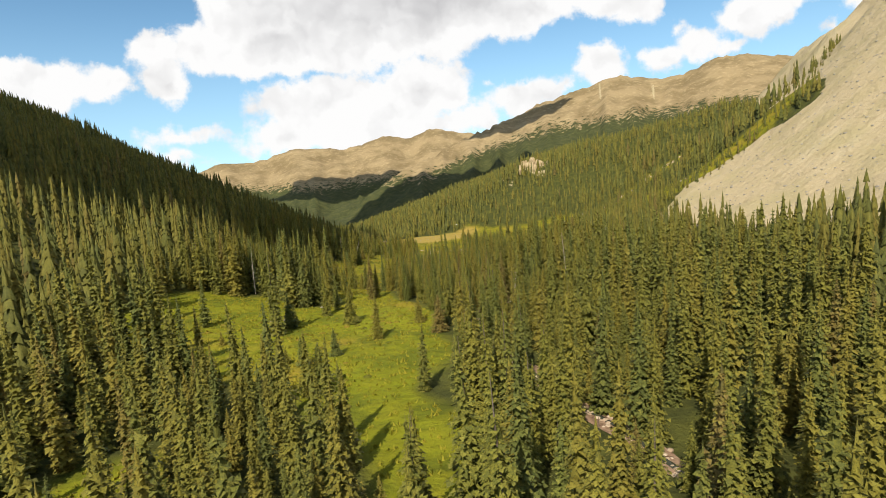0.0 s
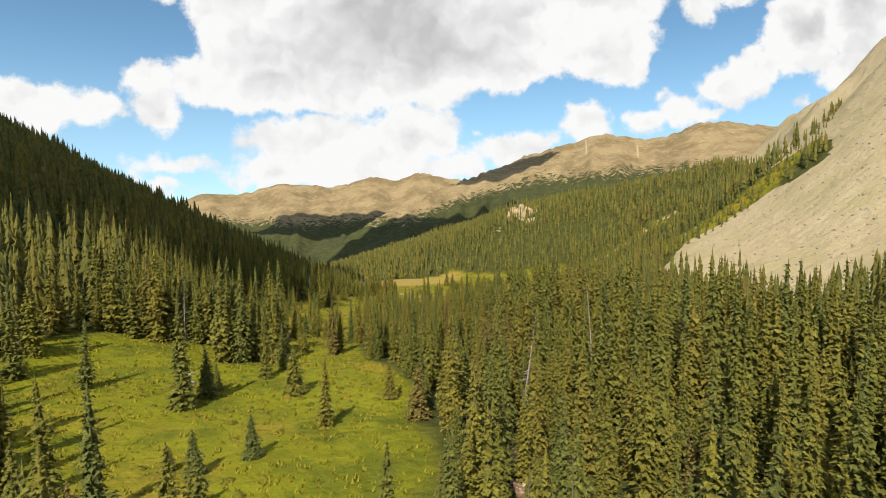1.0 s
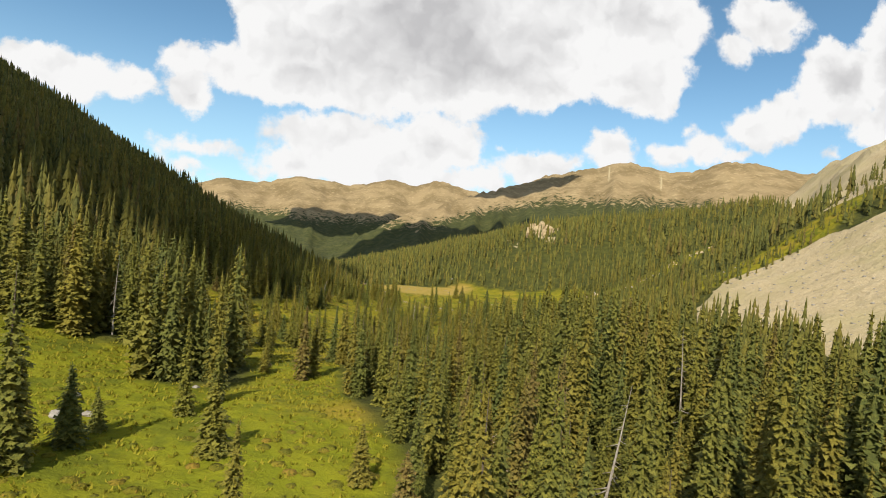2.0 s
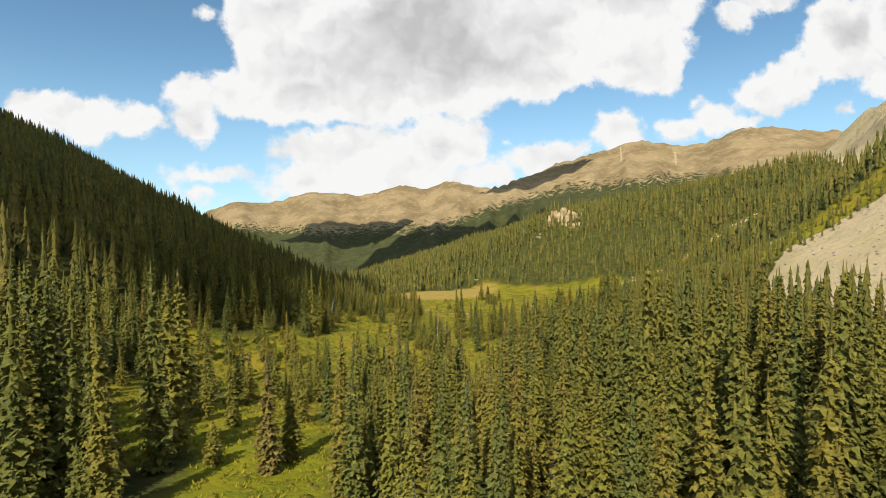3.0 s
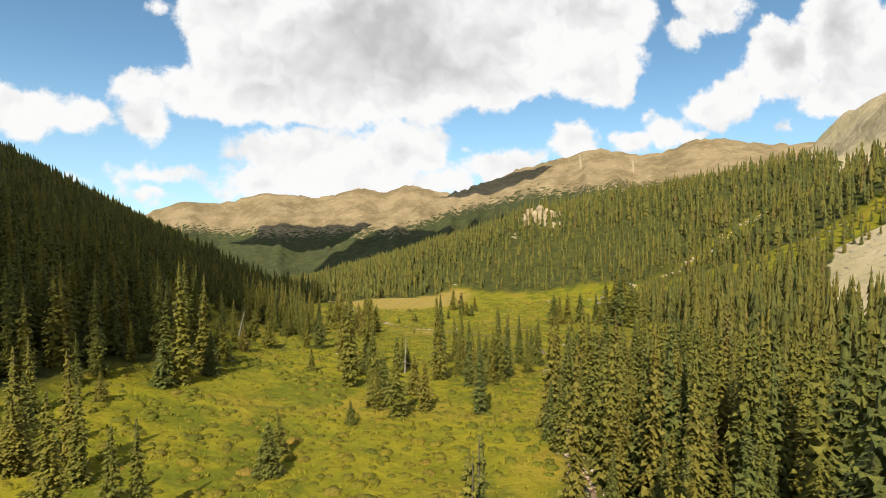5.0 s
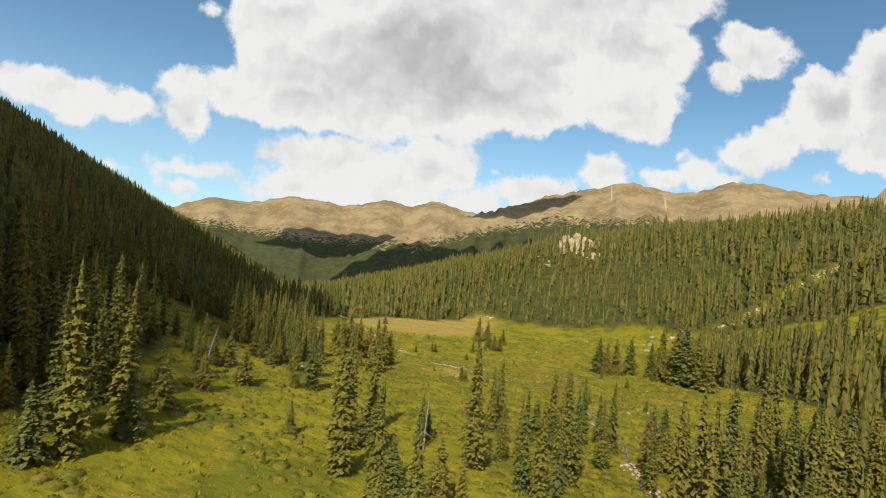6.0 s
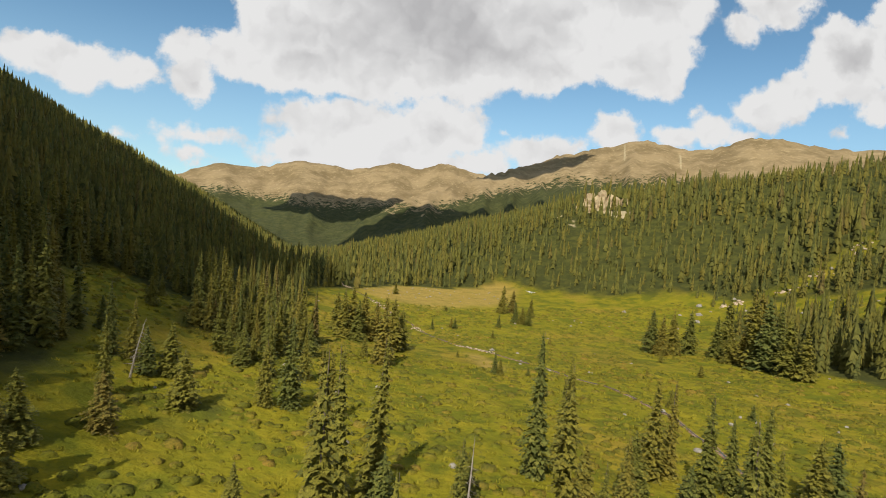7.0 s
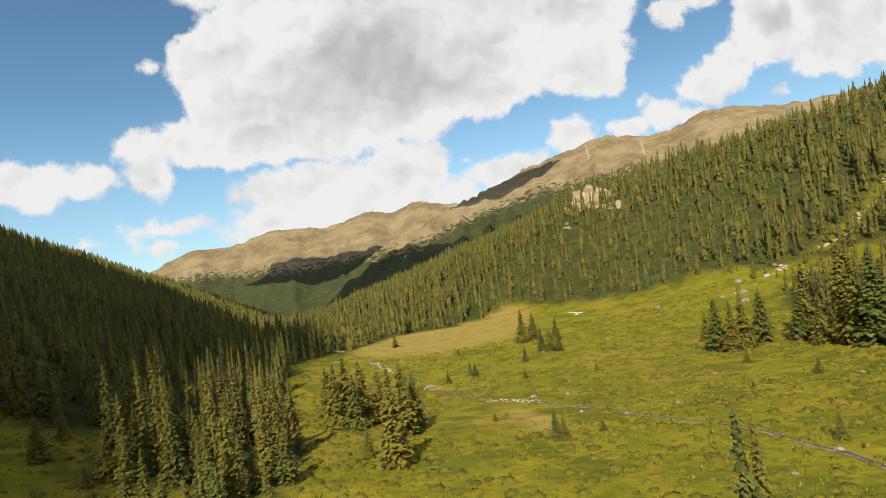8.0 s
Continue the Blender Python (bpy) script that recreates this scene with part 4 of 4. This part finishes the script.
lush = meadow(x, y) * (0.30 + 0.42 * smooth(140, 165, y) - 0.08 * smooth(235, 275, y) + 0.55 * wobble(x, y, 15, 81) + 0.3 * wobble(x, y, 6, 82))
keep = (lush > chooser.uniform(0.20, 0.55, len(x))) & (inside(x, y, SAND_BAR) < 0) & (away > np.where(y < 200, 1.3, 0.5)) & ((y < 385) | (x > 55))
stuff_of("willow_shrubs", x[keep], y[keep], -0.08, (0.3 + 0.8 * chooser.uniform(0, 1, keep.sum()) ** 1.6) * np.where(y[keep] < 140, 0.7, 1.0), [bush_model(k) for k in range(6)], BUSH, "low olive-yellow willow shrubs covering the meadow", "shrubs")
def tuft_model(seed):
    rng = np.random.default_rng(seed)
    v, f = [], []
    for _ in range(7):
        a, r, h = rng.uniform(0, 6.28), rng.uniform(0.0, 0.5), rng.uniform(0.15, 0.38)
        lean = rng.uniform(-0.25, 0.25, 2)
        b, w, k = rng.uniform(0, 6.28), 0.11, len(v)
        px, py = r * math.cos(a), r * math.sin(a)
        v += [(px - w * math.cos(b), py - w * math.sin(b), -0.05), (px + w * math.cos(b), py + w * math.sin(b), -0.05), (px + lean[0], py + lean[1], h)]
        f.append((k, k + 1, k + 2))
    return np.array(v), np.array(f)


x, y = scatter(-58, 100, 36, 300, 1.05)
keep = (meadow(x, y) > 0.6) & (chooser.uniform(0, 1, len(x)) < np.where(y < 172, 0.85, 0.4) * (0.6 + 0.4 * wobble(x, y, 8, 95)))
stuff_of("grass_tufts", x[keep], y[keep], 0.0, chooser.uniform(0.6, 1.3, keep.sum()), [tuft_model(k) for k in range(5)], BLADES, "lush yellow-green grass tufts of the meadow", "grass")
# smaller trees, loosely spread over the left side of the shrubby meadow
x, y = scatter(-52, -8, 138, 222, 6.2)
keep = (meadow(x, y) > 0.5) & apart_from_standing(x, y, 3.5) & (x < -18 - 0.25 * (y - 150) + 14 * (y < 165)) & (chooser.uniform(0, 1, len(x)) < 0.75)
for k, (px, py) in enumerate(zip(x[keep], y[keep])):
    spruce(px, py, chooser.uniform(4.0, 9.0), SLIM[k % 5] if k % 3 else 5, "slim olive-green spruce in the loose stand", "trees of the loose stand")
x, y = scatter(112, 330, 285, 400, 4.6)
keep = (meadow(x, y) > 0.4) & (x > 118) & (chooser.uniform(0, 1, len(x)) < 0.75 + 0.4 * wobble(x, y, 16, 96))
forest("strip_of_small_trees", x[keep], y[keep], MID_MODELS, "loose small spruces on the grassy strip beside the scree", 0.55)
# the broken crag on the spur
CRAG_ROCK = plain("tan_crag_rock", (0.30, 0.22, 0.12), (0.50, 0.40, 0.24), 0.25, 0.9, 0.8, 0.6)
crag = tagged(new("rock_crag"), "broken tan rock crag among trees of the spur", "rock")
crag.location = (126, 541, ground_at(126, 541))
for k in range(34):
    a, r = chooser.uniform(0, 6.28), chooser.uniform(0, 1) ** 0.6
    px, py = 126 + 16 * r * math.cos(a), 541 + 10 * r * math.sin(a)
    rock_data = ROCKS[k % 5].copy()
    rock_data.materials.clear()
    rock_data.materials.append(CRAG_ROCK)
    piece = new("crag_block", rock_data)
    piece.parent = crag
    size = chooser.uniform(1.8, 4.2)
    piece.matrix_parent_inverse = Matrix.Translation(-crag.location)
    piece.matrix_basis = pose(px, py, ground_at(px, py) + 0.35 * size, chooser.uniform(-15, 15), chooser.uniform(-15, 15), chooser.uniform(0, 360)) @ Matrix.Diagonal((size, size * 0.8, size * chooser.uniform(1.2, 2.4), 1))
# small open-grown saplings
x, y = scatter(-45, 100, 150, 385, 11)
keep = (meadow(x, y) > 0.9) & apart_from_standing(x, y, 5) & (chooser.uniform(0, 1, len(x)) < 0.09)
for k, (px, py) in enumerate(zip(x[keep], y[keep])):
    spruce(px, py, chooser.uniform(1.4, 3.2), 6, "knee-high young spruce sapling among the shrubs", "saplings of the meadow")

# ---- dead trees ----
BRANCH_DATA = mesh_of("branch", np.array([(0, -0.03, 0), (0, 0.03, 0), (0, 0, 0.06), (0.55, 0, -0.10), (0.5, -0.02, -0.08), (0.5, 0.02, -0.08), (0.8, 0.22, -0.2), (1, 0, -0.3)]),
                      [(0, 1, 7), (1, 2, 7), (2, 0, 7), (3, 4, 6), (3, 5, 6)], DEAD_WOOD)


def snag(x, y, tall, lean, turn):
    tree = tagged(new("dead_tree"), "bleached grey dead spruce with bare broken branches", "tree", "dead trees")
    rng = np.random.default_rng(int(tall * 10))
    new("trunk", mesh_of("trunk", *tapered(tall, 0.13, 7, 0.4), DEAD_WOOD)).parent = tree
    for k in range(34):
        z = tall * (0.16 + 0.82 * (k + rng.uniform(0, 1)) / 34)
        size = ((1 - z / tall) * 1.6 + 0.35) * rng.uniform(0.5, 1.1)
        branch = new("branch", BRANCH_DATA)
        branch.parent = tree
        branch.matrix_basis = pose(0.4 * (z / tall) ** 2, 0, z, 0, rng.uniform(-10, 25), rng.uniform(0, 360)) @ Matrix.Diagonal((size, size, size, 1))
    tree.matrix_world = pose(x, y, ground_at(x, y), lean, 0, turn)


for x, y, tall, lean, turn in ((-31.5, 226, 10, 3, 0), (9.5, 136, 8.5, 12, -60), (4.6, 152, 9, 4, 30), (6.3, 230.5, 7.5, 2, 90), (-28, 250.5, 7, 14, 60), (14, 80, 11, 10, 100), (-40, 130, 12, 3, 10), (28, 96, 13, 3, 200), (40, 110, 13, 4, 60)):
    snag(x, y, tall, lean, turn)

# ---- the model aeroplane flying ahead ----
m, n = material("white_foam")
finish(n, (0.80, 0.80, 0.78), 0.5)
WHITE_FOAM = m


def lofted(sections):
    """A closed skin through rings of points."""
    k = len(sections[0])
    v = [p for ring in sections for p in ring]
    f = []
    for l in range(len(sections) - 1):
        for i in range(k):
            a, b = l * k + i, l * k + (i + 1) % k
            f += [(a, b, b + k), (a, b + k, a + k)]
    for base, flip in ((0, True), ((len(sections) - 1) * k, False)):
        for i in range(1, k - 1):
            f.append((base, base + i + 1, base + i) if flip else (base, base + i, base + i + 1))
    return np.array(v), np.array(f)


def foil(at_x, lead, chord, z, thick):
    return [(at_x, lead - chord * c, z + thick * chord * t) for c, t in ((0, 0), (0.15, 0.6), (0.4, 0.75), (1, 0.05), (1, -0.05), (0.4, -0.3), (0.12, -0.3))]


def tube(y, r, z=0.0):
    return [(r * math.cos(6.2832 * i / 8), y, z + r * math.sin(6.2832 * i / 8)) for i in range(8)]


plane_thing = tagged(new("model_aeroplane", mesh_of("fuselage", *lofted([tube(0.72, 0.02), tube(0.6, 0.07), tube(0.2, 0.085), tube(-0.2, 0.06), tube(-0.85, 0.025, 0.02)]), WHITE_FOAM)), "white foam model aeroplane flying over the meadow", "aeroplane")
wing = new("wing", mesh_of("wing", *lofted([foil(-1.0, 0.18, 0.16, 0.15, 0.1), foil(-0.4, 0.26, 0.26, 0.1, 0.12), foil(0, 0.28, 0.28, 0.09, 0.12), foil(0.4, 0.26, 0.26, 0.1, 0.12), foil(1.0, 0.18, 0.16, 0.15, 0.1)]), WHITE_FOAM))
tail_wing = new("tailplane", mesh_of("tailplane", *lofted([foil(-0.34, -0.72, 0.13, 0.04, 0.08), foil(0, -0.68, 0.17, 0.04, 0.08), foil(0.34, -0.72, 0.13, 0.04, 0.08)]), WHITE_FOAM))
fin_v, fin_f = lofted([foil(0.04, -0.68, 0.17, 0.0, 0.08), foil(0.3, -0.76, 0.1, 0.0, 0.08)])
fin = new("fin", mesh_of("fin", fin_v[:, [2, 1, 0]], fin_f, WHITE_FOAM))
for ob in (wing, tail_wing, fin):
    ob.parent = plane_thing
plane_thing.matrix_world = pose(24.0, 291.2, 2.8, 4, 6, -12)
